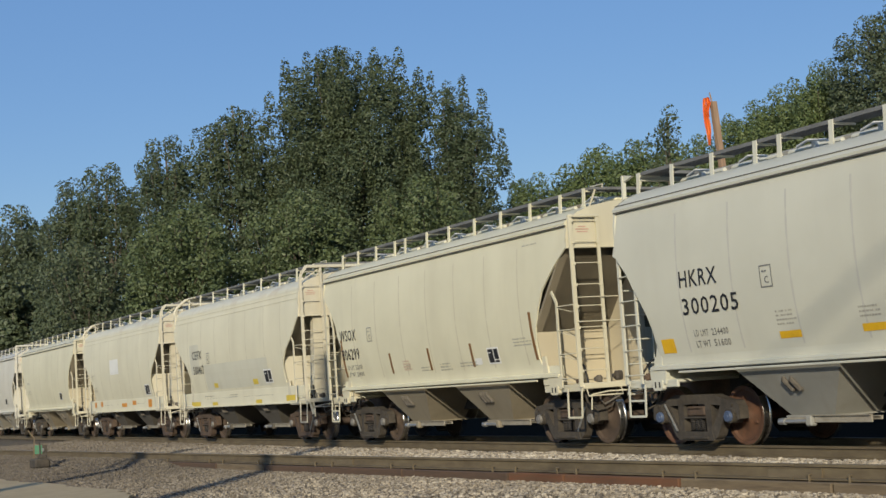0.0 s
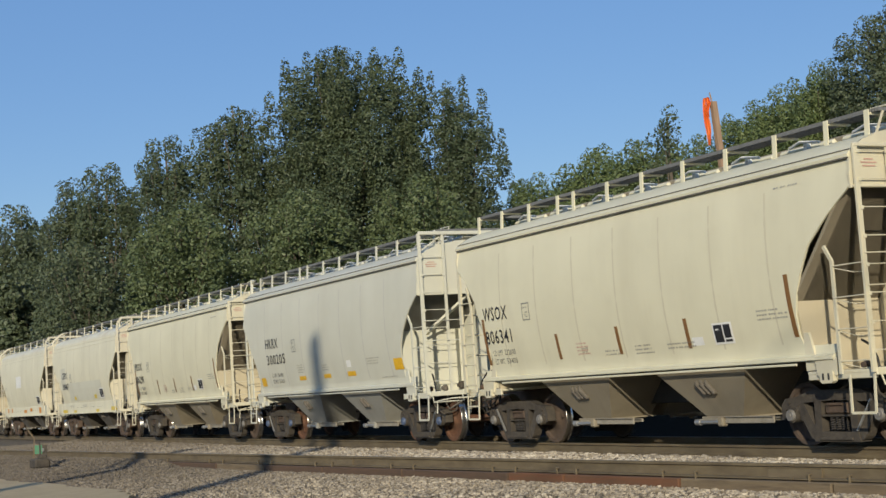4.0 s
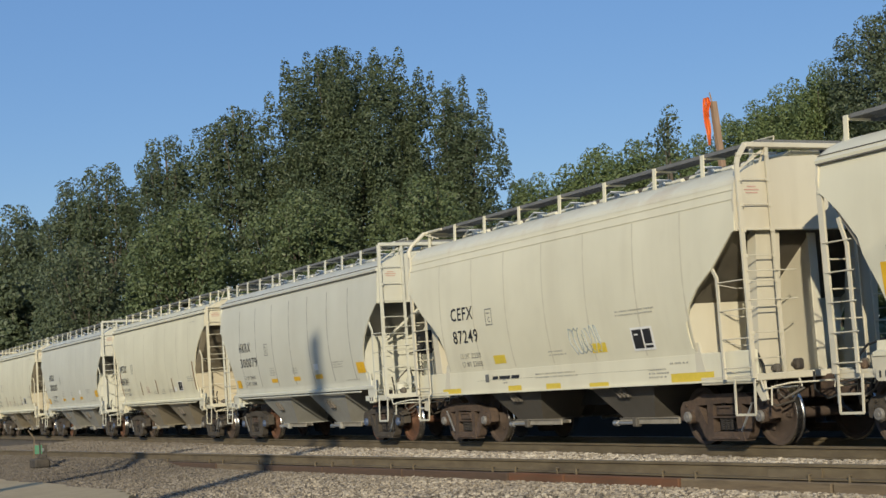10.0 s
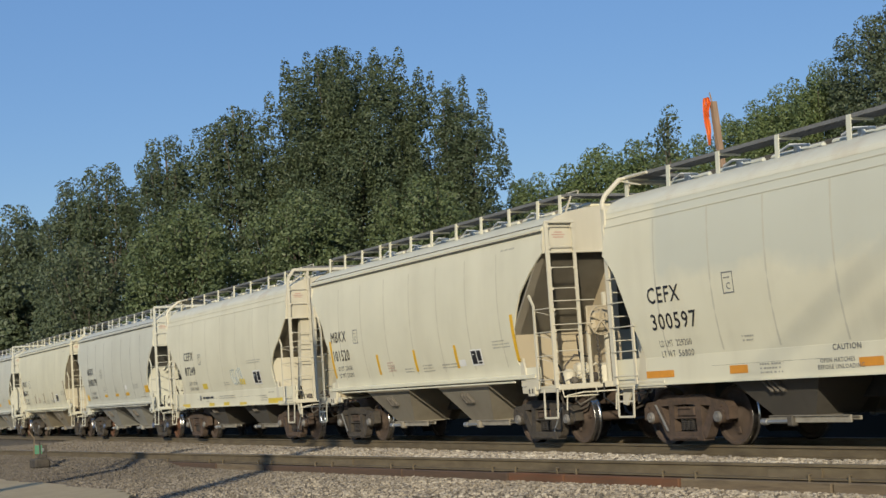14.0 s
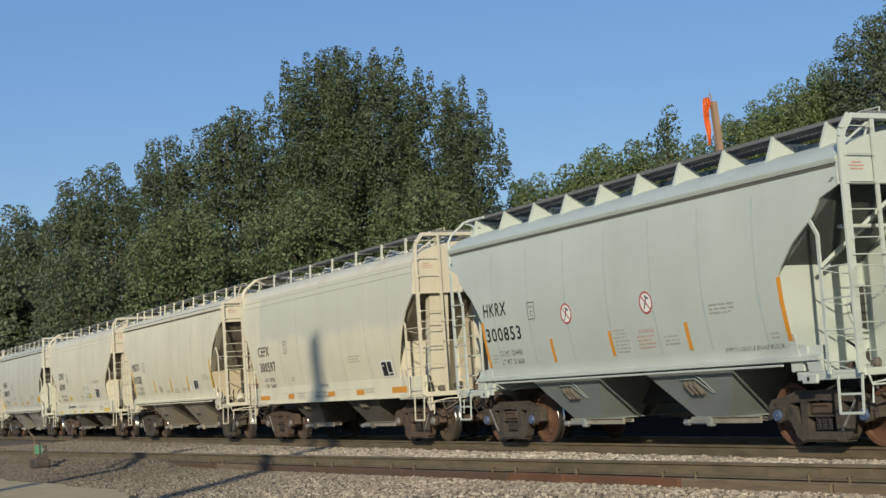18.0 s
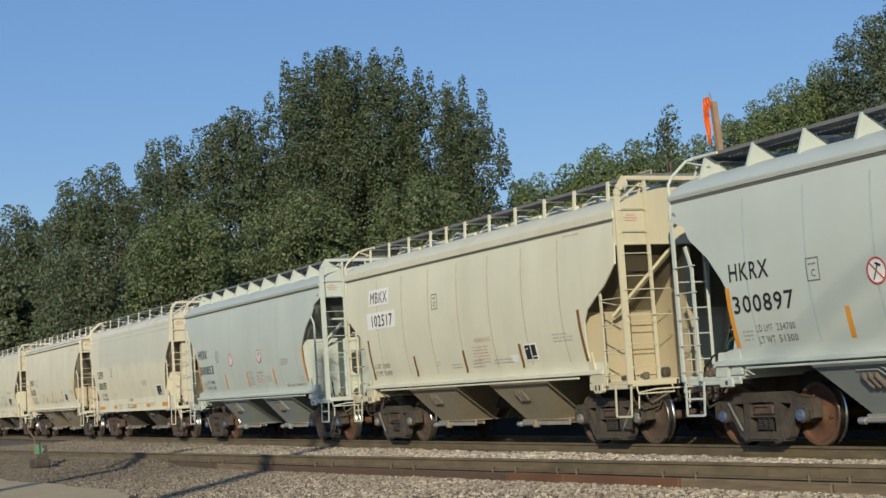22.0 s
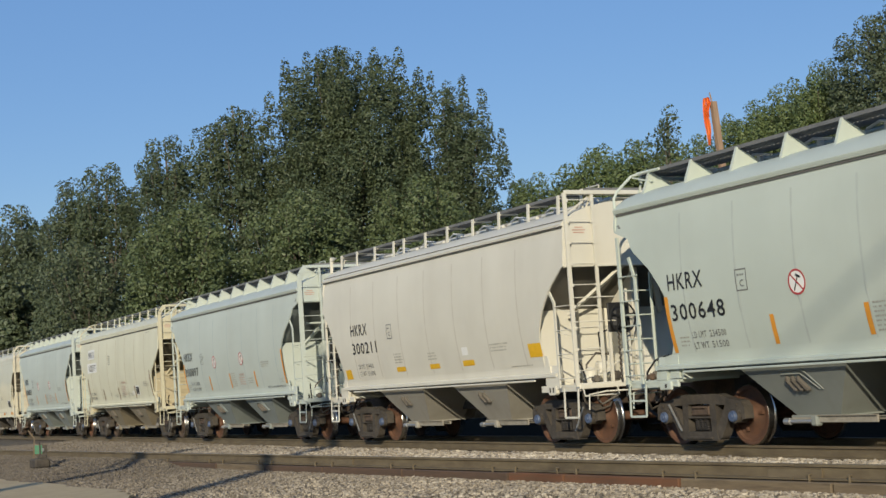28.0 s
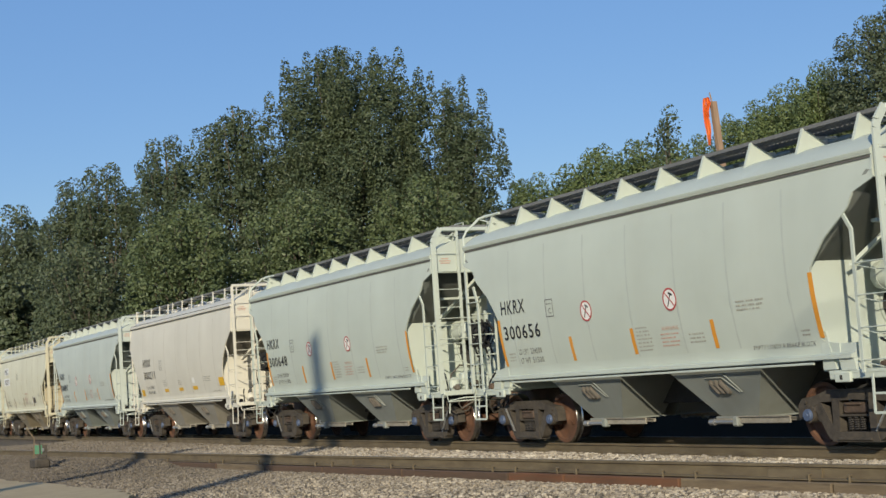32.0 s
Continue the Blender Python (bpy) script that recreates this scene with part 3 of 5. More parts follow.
        g.lathe([(r, s * (0.745 + t)) for r, t in prof], (0, 0, 0), "y", 28)
        g.slot = 1
        g.lathe([(r, s * (0.745 + t)) for r, t in [(0.45, 0.062), (0.457, 0.05), (0.460, -0.03), (0.468, -0.045), (0.484, -0.055), (0.484, -0.07), (0.46, -0.078)]], (0, 0, 0), "y", 28)
        g.slot = 0
        g.lathe([(r, s * (0.745 + t)) for r, t in [(0.46, -0.078), (0.41, -0.075), (0.39, -0.05), (0.28, -0.035), (0.14, -0.05), (0.1, -0.08), (0.085, -0.09)]], (0, 0, 0), "y", 28)
        # cast ribs and balance marks, so that the turn of the wheel shows
        g.box((0.0, s * 0.775, 0.24), (0.05, 0.03, 0.10))
        g.box((0.20, s * 0.775, -0.14), (0.06, 0.03, 0.05))
    g.lathe([(0.085, -0.66), (0.08, -0.3), (0.08, 0.3), (0.085, 0.66)], (0, 0, 0), "y", 14)
    g.lathe([(0.0, -1.0), (0.075, -1.0), (0.08, -0.84), (0.08, 0.84), (0.075, 1.0), (0.0, 1.0)], (0, 0, 0), "y", 12)
    return g


def side_frame_geo():
    """A cast truck side: arched top over the bearings, tapering legs with corner windows, an open pocket for the springs."""
    g = Geo()
    a, b = -0.085, 0.085
    half = [(0.0, 0.80), (0.50, 0.80), (0.78, 0.72), (1.04, 0.69), (1.12, 0.60), (1.13, 0.42), (1.05, 0.40), (1.03, 0.54), (0.80, 0.57), (0.66, 0.63), (0.0, 0.66)]
    for s in (-1, 1):
        for q in ([0, 1, 9, 10], [1, 2, 8, 9], [2, 3, 7, 8], [3, 4, 5, 6, 7]):
            g.prism([(s * half[i][0], half[i][1]) for i in q], a, b)
        # leg from the bearing jaw down to the foot of the spring pocket
        g.prism([(s * 0.82, 0.60), (s * 0.66, 0.64), (s * 0.47, 0.34), (s * 0.50, 0.12), (s * 0.55, 0.16)], a * 0.95, b * 0.95)
        g.prism([(s * 0.47, 0.34), (s * 0.42, 0.30), (s * 0.42, 0.11), (s * 0.50, 0.12)], a * 0.95, b * 0.95)
        g.prism([(s * 0.74, 0.60), (s * 0.70, 0.57), (s * 0.71, 0.36), (s * 0.76, 0.40)], a * 0.8, b * 0.8)
        g.prism([(s * 0.28, 0.68), (s * 0.42, 0.68), (s * 0.43, 0.11), (s * 0.30, 0.11)], a * 1.05, b * 1.05)
        g.lathe([(0.0, -0.02), (0.022, -0.02), (0.022, 0.02), (0.0, 0.02)], (s * 0.95, -0.09, 0.63), "y", 8)
    g.prism([(-0.46, 0.09), (0.46, 0.09), (0.42, 0.225), (-0.42, 0.225)], a * 1.15, b * 1.15)
    g.box((0, -0.10, 0.13), (0.66, 0.05, 0.04), None, 0.01)
    g.box((0, -0.02, 0.445), (0.58, 0.16, 0.03), None, 0.008)
    return g


def spring_geo():
    pts = []
    for i in range(57):
        a = i * 2 * math.pi / 8
        pts.append((0.040 * math.cos(a), 0.040 * math.sin(a), i * 0.21 / 56))
    return Geo().tube(pts, 0.012, 5)


def truck(car, x, cap, steel, turned, plate):
    tr = part("truck", lambda: Geo().box((0, 0, 0.52), (0.34, 1.9, 0.16), None, 0.03).box((0, 0, 0.66), (0.42, 0.42, 0.14), None, 0.03).box((0, 0, 0.38), (0.5, 1.6, 0.1), None, 0.02),
              steel, car, "two-axle truck with a grimy cast frame", pose(x, 0, 0), key="bolster")
    for s in (-1, 1):
        part("side_frame", side_frame_geo, steel, tr, "", pose(0, s * 1.0, 0), key="side_frame")
        for i in (-1, 0, 1):
            part("spring", spring_geo, M_SPRING, tr, "", pose(i * 0.115, s * 1.03, 0.24), key="spring", smooth=True)
        for ax in (-0.889, 0.889):
            part("bearing_adapter", lambda: Geo().box((0, 0, 0), (0.24, 0.2, 0.09), None, 0.02).lathe([(0.0, -0.11), (0.11, -0.11), (0.115, 0.1), (0.0, 0.1)], (0, 0, -0.07), "y", 14),
                 steel, tr, "", pose(ax, s * 1.0, 0.53), key="adapter", smooth=True)
            part("bearing_cap", lambda: Geo().lathe([(0.0, 0.05), (0.03, 0.05), (0.035, 0.04), (0.075, 0.04), (0.088, 0.02), (0.088, -0.02)], (0, 0, 0), "y", 14),
                 cap, tr, "round bearing end cap", pose(ax, s * 1.115, 0.457, 0, 0, 0 if s > 0 else 180), key="cap", smooth=True)
        k = 1 if x > 0 else -1
        part("brake_rod", lambda: Geo().bar((k * 0.74, 0, 0.66), (k * 0.44, 0, 0.24), 0.018, 0.03, (0, 1, 0)), M_GALV, tr, "pale bar across the frame", pose(0, s * 1.12, 0), key="rod%d" % k)
        part("bolster_end", lambda: Geo().box((0, 0, 0.545), (0.46, 0.16, 0.15), None, 0.02).box((0, -0.09, 0.60), (0.30, 0.05, 0.03), None, 0.008), M_RUSTTRUCK, tr, "rusty bolster end", pose(0, s * 0.99, 0), key="bolster_end")
    for ax in (-0.889, 0.889):
        ws = part("wheelset", wheel_geo, [plate, M_TREAD], tr, "rusty wheels with polished treads on one axle", pose(ax, 0, 0.457), key="wheelset", smooth=True)
        turned.append((ws, ax))
        part("brake_beam", lambda: Geo().box((0, 0, 0.40), (0.1, 1.5, 0.08), None, 0.02).box((0, -0.72, 0.42), (0.07, 0.09, 0.3), None, 0.02).box((0, 0.72, 0.42), (0.07, 0.09, 0.3), None, 0.02),
             steel, tr, "", pose(ax * 0.42, 0, 0), key="brake_beam")
    return tr


HOP_X = 1.82


def hopper_geo(cx, s):
    """One discharge funnel beside the centre sill: four sloping sheets down to a small gate."""
    zt, zb = 1.24, 0.45
    t = [(cx - 1.2, s * 1.44), (cx + 1.2, s * 1.44), (cx + 1.2, s * 0.08), (cx - 1.2, s * 0.08)]
    b = [(cx - 0.45, s * 0.96), (cx + 0.45, s * 0.96), (cx + 0.45, s * 0.14), (cx - 0.45, s * 0.14)]
    g = Geo()
    g.add([(*p, zt) for p in t] + [(*p, zb) for p in b], [(0, 1, 5, 4), (1, 2, 6, 5), (2, 3, 7, 6), (3, 0, 4, 7), (4, 5, 6, 7), (3, 2, 1, 0)])
    g.box((cx, s * 0.55, zb - 0.01), (1.02, 0.94, 0.025))
    return g


def end_of_car(car, kind, mat, e, dirty, low_mat, brake, cut):
    """All that stands at one end: the upper panel, the sloping sheet, ladders, platform, steps, coupler."""
    s = "%s%d" % (cut, e)
    end_x = END[kind]
    lx = end_x + 0.07
    low = {"angular": 3.50, "straight": 3.30, "tall": 3.42, "flow": 3.15}.get(kind, 3.10)
    bend = {"angular": (4.32, 2.56), "flow": (4.16, 2.20), "straight": (4.46, 2.28), "tall": (4.34, 2.04), "wedge": (4.42, 2.20)}.get(cut, (4.50, 2.42))
    if e < 0:
        bend = (bend[0] + 0.8 * LEAD.get(cut, 0.0), bend[1])
    top = (end_x - 0.06, low + 0.10)

    def panel():
        half = [(-1.56, low), (-1.57, 3.6), (-1.53, 3.86)] + [(-y, z) for y, z in ROOF[3:]]
        prof = half + [(-y, z) for y, z in reversed(half[:-1])]
        return Geo().prism(prof, e * (end_x - 0.03), e * (end_x + 0.012), "x")
    part("end_panel", panel, mat, car, "upright end panel under the roof", None, s)
    part("panel_lip", lambda: Geo().box((e * (end_x + 0.02), 0, low + 0.02), (0.07, 3.08, 0.035), None, 0.006), mat, car, "", None, s)
    foot = (bend[0] - (bend[1] - 1.26) * (top[0] - bend[0]) / (top[1] - bend[1]), 1.26)
    # sloping sheet takes the darkened funnel colour, so its overhang shade is painted
    part("slope_sheet", lambda: Geo().prism([(e * (foot[0] - 0.05), foot[1] + 0.02), (e * foot[0], foot[1]), (e * top[0], top[1]), (e * (top[0] - 0.05), top[1] + 0.02)], -1.40, 1.40, "y")
         .prism([(e * (bend[0] - 0.05), bend[1] + 0.02), (e * bend[0], bend[1]), (e * top[0], top[1]), (e * (top[0] - 0.05), top[1] + 0.02)], -1.555, 1.555, "y"), dirty, car, "sloping end sheet under the panel", None, s)

    def sheet():
        zz = [1.06 + (bend[1] + 0.03 - 1.06) * i / 6 for i in range(7)]
        half = [(side_y(z) - 0.035, z) for z in zz]
        return Geo().prism([(-y, z) for y, z in half] + [(y, z) for y, z in reversed(half)], e * (bend[0] - 0.05), e * bend[0], "x")
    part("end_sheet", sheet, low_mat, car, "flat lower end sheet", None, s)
    part("end_platform", lambda: Geo().box((e * (lx - 0.69), 0, 1.04), (1.3, 2.9, 0.05), None, 0.01).box((e * lx, 0, 1.03), (0.06, 2.95, 0.10), None, 0.01)
         .box((e * (lx - 0.69), -1.42, 1.0), (1.3, 0.05, 0.11), None, 0.01).box((e * (lx - 0.69), 1.42, 1.0), (1.3, 0.05, 0.11), None, 0.01), mat, car, "", None, s)
    part("draft_sill", lambda: Geo().box((e * 5.3, 0, 0.84), (1.7, 0.42, 0.34), None, 0.02), M_RUSTTRUCK, car, "", None, s)
    for y in (-1.42, 1.42):
        part("corner_post", lambda: Geo().prism([(e * bend[0], 1.08), (e * (bend[0] + 0.26), 1.08), (e * (bend[0] + 0.1), 1.6), (e * bend[0], 1.6)], y - 0.02, y + 0.02), mat, car, "", None, "%s%.1f" % (s, y))
    # upright centre web from the platform to the sloping sheet
    reach = end_x - 0.4 if kind == "angular" else end_x - 0.2
    rise = bend[1] + (reach - bend[0]) * (top[1] - bend[1]) / (top[0] - bend[0])
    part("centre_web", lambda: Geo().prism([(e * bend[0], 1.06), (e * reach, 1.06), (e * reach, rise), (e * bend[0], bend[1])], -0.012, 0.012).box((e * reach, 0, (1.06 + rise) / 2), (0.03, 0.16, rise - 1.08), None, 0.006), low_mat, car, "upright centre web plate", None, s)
    for i, w in enumerate((0.16, 0.27, 0.22)):
        part("stencil", lambda: Geo().box((0, 0, 0), (0.004, w, 0.02)), M_PINK, car, "faded red stencil line", pose(e * (end_x + 0.016), -1.22 * (1 if e > 0 else -1), 3.80 - 0.045 * i), "stencil%d" % i)
    for sy in (-1, 1):
        k = "%s%d" % (s, sy)
        if kind == "flow":
            # boxed leaning column between platform and panel
            part("end_column", lambda: Geo().prism([(e * (lx - 0.62), 1.06), (e * (lx - 0.30), 1.06), (e * (lx - 0.12), 3.18), (e * (lx - 0.30), 3.18)], sy * 0.72, sy * 1.16), low_mat, car, "boxed leaning end column", None, k)
        elif kind != "tall":
            part("end_brace", lambda: Geo().bar((e * (end_x - 0.06), sy * 0.30, low + 0.02), (e * (bend[0] + 0.22), sy * 1.0, bend[1] - 0.10), 0.05, 0.11, (0, 1, 0.4)), mat, car, "diagonal end brace", None, k)
        if e * sy < 0:
            tall = kind != "tall"
            wide = 0.12 if kind in ("angular", "straight") else 0.075
            zt, yt = (4.40, 1.50 if kind == "round" else 1.32) if tall else (3.98, 1.50)

            def stiles():
                g = Geo()
                line = [(e * lx, sy * 1.50, 1.02), (e * lx, sy * 1.50, zt if kind in ("round", "tall") else 4.12)]
                if kind not in ("round", "tall"):
                    line += [(e * lx, sy * 1.47, 4.22), (e * lx, sy * yt, 4.42)]
                for a, b in zip(line, line[1:]):
                    g.bar(a, b, 0.035, wide, (0, 1, 0))
                return g.bar((e * lx, sy * 0.94, 1.05), (e * lx, sy * 0.94, zt), 0.03, 0.06, (0, 1, 0))
            lad = part("end_ladder", stiles, mat, car, "tall end ladder up to the roof", None, k)
            n = 9 if tall else 8
            for i in range(n):
                z = 1.30 + 0.372 * i
                part("rung", lambda: Geo().tube([(0, 0, 0), (0, -sy * 0.56, 0)], 0.009, 6).box((e * 0.02, -sy * 0.53, -0.01), (0.02, 0.05, 0.05)).box((e * 0.02, -sy * 0.03, -0.01), (0.02, 0.05, 0.05)), mat, lad, "", pose(e * lx, sy * 1.50, z), "rung%d%d" % (e, sy), True)
            if tall:
                part("end_crossbar", lambda: Geo().box((e * lx, (sy * yt - sy * 0.95) / 2, 4.41), (0.05, yt + 0.95, 0.075), None, 0.008).box((e * (lx - 0.06), (sy * yt - sy * 0.95) / 2, 4.375), (0.10, yt + 0.95, 0.012)), mat, car, "crossbar along the end of the roof walk", None, k)
                part("panel_edge_bar", lambda: Geo().bar((e * (lx - 0.03), sy * 1.48, 4.02), (e * (lx - 0.03), sy * 1.0, 4.33), 0.03, 0.02, (1, 0, 0)), mat, car, "", None, k)
            else:
                part("end_crossbar", lambda: Geo().box((e * lx, sy * 1.22, 3.98), (0.05, 0.62, 0.05), None, 0.008), mat, car, "", None, k)
            # the half ladder on the side, hung on the end ladder's stile
            xi, zi = {"angular": (5.20, 3.10), "flow": (4.98, 2.72)}.get(kind, (5.14, 2.72))
            sid = part("side_ladder", lambda: Geo().bar((e * xi, sy * 1.54, 1.02), (e * xi, sy * 1.54, zi - 0.20), 0.03, 0.05, (1, 0, 0)).bar((e * xi, sy * 1.54, zi - 0.21), (e * (xi - 0.10), sy * 1.57, zi), 0.03, 0.05, (1, 0, 0)), mat, car, "short side ladder", None, k)
            for i in range(4):
                part("rung", lambda: Geo().tube([(e * xi, sy * 1.555, 0), (e * lx, sy * 1.555, 0)], 0.009, 6).tube([(e * xi, sy * 1.54, -0.02), (e * (xi + 0.25), sy * 1.40, -0.10), (e * (xi + 0.30), sy * 1.25, -0.10)], 0.007, 5), mat, sid, "", pose(0, 0, 1.18 + 0.42 * i), "%shalf%d" % (s, sy), True)
                if i > 1:
                    part("grab_iron", lambda: Geo().tube([(e * (lx + 0.03), sy * 1.5, 0), (e * (lx + 0.05), sy * 1.4, 0), (e * (lx + 0.05), sy * 0.62, 0), (e * (lx - 0.04), sy * 0.58, 0)], 0.009, 6), mat, car, "", pose(0, 0, 1.30 + 0.42 * i), "%slong%d" % (s, sy), True)
        else:
            xo, xi = lx - 0.08, lx - 0.08 - {"flow": 0.62, "tall": 0.44}.get(kind, 0.44)
            zo = 3.98 if kind == "flow" else 3.42
            wide = 0.10 if kind in ("flow", "tall") else 0.06

            def outer():
                g = Geo().bar((e * xo, sy * 1.53, 1.02), (e * xo, sy * 1.53, zo), 0.04, wide, (1, 0, 0))
                return g.bar((e * xi, sy * 1.54, 1.02), (e * xi, sy * 1.54, 2.72), 0.03, 0.055, (1, 0, 0)).bar((e * xi, sy * 1.54, 2.70), (e * (xi + 0.09), sy * 1.57, 3.06), 0.03, 0.055, (1, 0, 0))
            sid = part("side_ladder", outer, mat, car, "side ladder with one tall stile", None, k)
            for i in range(5):
                part("rung", lambda: Geo().tube([(e * (xi - 0.10), sy * 1.56, 0), (e * xo, sy * 1.56, 0)], 0.010, 6), mat, sid, "", pose(0, 0, 1.16 + 0.40 * i), "%sfull%d" % (s, sy), True)
            for i in range(4):
                part("grab_iron", lambda: Geo().tube([(0, 0, 0), (e * 0.06, 0, 0), (e * 0.06, -sy * 0.5, 0), (0, -sy * 0.5, 0)], 0.012, 6), mat, car, "", pose(e * (lx - 0.06), sy * 1.42, 1.35 + 0.4 * i), "gi%d%d" % (e, sy), True)
            part("ladder_post", lambda: Geo().box((e * (lx - 0.05), sy * 0.92, 1.95), (0.03, 0.05, 1.8), None, 0.006), mat, car, "", None, "lp%s%d" % (s, sy))
            # bent pipe from the corner up to the roof walk
            r, z0 = (0.042, zo - 0.05) if kind == "flow" else (0.024, 3.9)
            if kind == "round":
                part("roof_handrail", lambda: Geo().bar((e * (lx - 0.02), sy * 1.28, 3.95), (e * (lx - 0.02), sy * 1.26, 4.46), 0.04, 0.07, (0, 1, 0)).prism([(e * lx, 4.34), (e * lx, 4.47), (e * (lx - 0.30), 4.42)], sy * 1.22, sy * 1.28), mat, car, "pale corner post and wedge at the roof walk", None, k)
            elif kind != "tall":
                part("roof_handrail", lambda: Geo().tube([(e * xo, sy * 1.53, z0), (e * xo, sy * 1.53, 4.06), (e * xo, sy * 1.46, 4.18), (e * (lx - 0.05), sy * 1.14, 4.44), (e * (lx - 0.14), sy * 1.06, 4.47), (e * (lx - 0.72), sy * 1.04, 4.47)], [r, r, r, r, 0.03, 0.025], 8)
                 .bar((e * (lx - 0.05), sy * 1.10, 4.42), (e * (lx - 0.48), sy * 1.02, 4.30), 0.05, 0.02), mat, car, "bent pale pipe up to the roof walk", None, k, True)

        def step():
            g = Geo()
            a, b = (lx - 0.46, lx) if e * sy < 0 else (lx - 0.54, lx - 0.08)
            pts = [(e * a, sy * 1.50, 1.0), (e * (a + 0.01), sy * 1.52, 0.50), (e * (b - 0.01), sy * 1.52, 0.50), (e * b, sy * 1.50, 1.0)]
            for p, q in zip(pts, pts[1:]):
                g.bar(p, q, 0.035, 0.018, (0, 1, 0))
            if e * sy > 0 or kind == "angular":
                g.bar((e * a, sy * 1.51, 0.75), (e * b, sy * 1.51, 0.75), 0.03, 0.016, (0, 1, 0))
            return g
        part("step", step, mat, car, "", None, k)
        part("grab_iron", lambda: Geo().tube([(e * (lx + 0.04), sy * 1.42, 0.98), (e * (lx + 0.09), sy * 1.42, 0.86), (e * (lx + 0.09), sy * 0.72, 0.86), (e * (lx + 0.04), sy * 0.72, 0.98)], 0.014, 6), mat, car, "", None, k, True)
        if kind == "angular":
            part("jacking_pad", lambda: Geo().prism([(e * 4.66, 1.24), (e * 4.94, 1.24), (e * 4.98, 1.06), (e * 4.70, 1.06)], sy * 1.40, sy * 1.46).box((e * 4.72, sy * 1.46, 0.97), (0.30, 0.05, 0.13), None, 0.01), mat, car, "", None, k)
            # the slot is a black block, its inner shade put into the colour
            part("pad_slot", lambda: Geo().box((0, 0, 0), (0.05, 0.012, 0.06), None, 0.004), M_UNDER, car, "black block for the shaded inside of a slot", pose(e * 4.70, sy * 1.488, 0.97), "slotb")
        elif kind != "flow":
            part("jacking_pad", lambda: Geo().prism([(e * 4.56, 1.26), (e * 5.0, 1.24), (e * 4.98, 1.0), (e * 4.60, 1.0)], sy * 1.40, sy * 1.48).prism([(e * 4.66, 1.06), (e * 4.92, 1.06), (e * 4.92, 0.93), (e * 4.88, 0.90), (e * 4.70, 0.90), (e * 4.66, 0.93)], sy * 1.42, sy * 1.50), mat, car, "", None, k)
            for dx in (4.73, 4.84):
                part("pad_slot", lambda: Geo().box((0, 0, 0), (0.035, 0.012, 0.09), None, 0.004), M_UNDER, car, "black block for the shaded inside of a slot", pose(e * dx, sy * 1.503, 0.99), "slot")
        else:
            part("corner_gusset", lambda: Geo().prism([(e * (lx - 0.30), 1.02), (e * lx, 1.02), (e * (lx + 0.04), 0.70), (e * (lx - 0.08), 0.68)], sy * 1.30, sy * 1.34), mat, car, "", None, k)

    def end_walk():
        g = Geo()
        for i in range(8):
            g.box((e * (lx - 0.40 + 0.05 * i), 0, 4.475), (0.012, 1.96, 0.05))
        for i in range(28):
            g.box((e * (lx - 0.22), -0.95 + 0.0704 * i, 4.478), (0.36, 0.014, 0.035))
        return g
    part("end_walk", end_walk, M_GRATE, car, "cross grating at the end of the roof", None, s)
    part("walk_prop", lambda: Geo().bar((e * (lx - 0.04), -0.9, 4.45), (e * (lx - 0.08), -1.05, 4.08), 0.03, 0.02, (1, 0, 0)).tube([(e * (lx - 0.04), -0.75, 4.49), (e * (lx - 0.02), -0.75, 4.545), (e * (lx - 0.42), -0.75, 4.55), (e * (lx - 0.46), -0.75, 4.49)], 0.012, 6), mat, car, "", None, s)
    part("coupler", lambda: Geo().box((e * 6.10, 0, 0.84), (0.42, 0.16, 0.18), None, 0.03).prism([(e * 6.26, -0.13), (e * 6.42, -0.16), (e * 6.46, 0.0), (e * 6.40, 0.16), (e * 6.26, 0.15)], 0.70, 0.98, "z"), M_RUSTTRUCK, car, "rusty knuckle coupler", None, s)
    part("air_hose", lambda: Geo().tube([(e * 6.0, -0.35, 0.80), (e * 6.15, -0.38, 0.55), (e * 6.32, -0.30, 0.40), (e * 6.45, -0.12, 0.42)], 0.028, 7), M_HOSE, car, "", None, s, True)
    for i, pts in enumerate(([(5.45, -1.30, 1.0), (5.52, -1.28, 0.75), (5.62, -1.15, 0.60), (5.70, -0.9, 0.66), (5.76, -0.8, 0.9)], [(5.35, -0.9, 1.02), (5.5, -1.0, 0.78), (5.66, -1.02, 0.70), (5.9, -0.85, 0.84)],
                             [(5.1, -1.1, 1.45), (5.35, -1.2, 1.38), (5.52, -1.25, 1.2), (5.56, -1.25, 0.98)], [(5.86, -0.62, 1.06), (5.9, -0.66, 0.8), (5.98, -0.5, 0.66), (6.12, -0.36, 0.72)])):
        part("brake_hose", lambda: Geo().tube([(e * x, y, z) for x, y, z in pts], 0.018, 7), (M_TRUCK, M_LUG, M_HOSE, M_HOSE)[i], car, "", None, "%sh%d" % (s, i), True)
    for i, (x, y, z, w) in enumerate(((5.58, -1.05, 1.14, 0.11), (5.54, -0.62, 1.18, 0.14), (5.35, -1.28, 1.12, 0.10))):
        part("valve", lambda: Geo().box((e * x, y, z), (w, w, w * 1.2), None, 0.03).lathe([(0.0, 0.0), (0.04, 0.0), (0.04, w), (0.0, w)], (e * x, y - w * 0.8, z), "y", 10), (M_LUG, M_TRUCK, M_RUSTTRUCK)[i], car, "", None, "%sv%d" % (s, i))
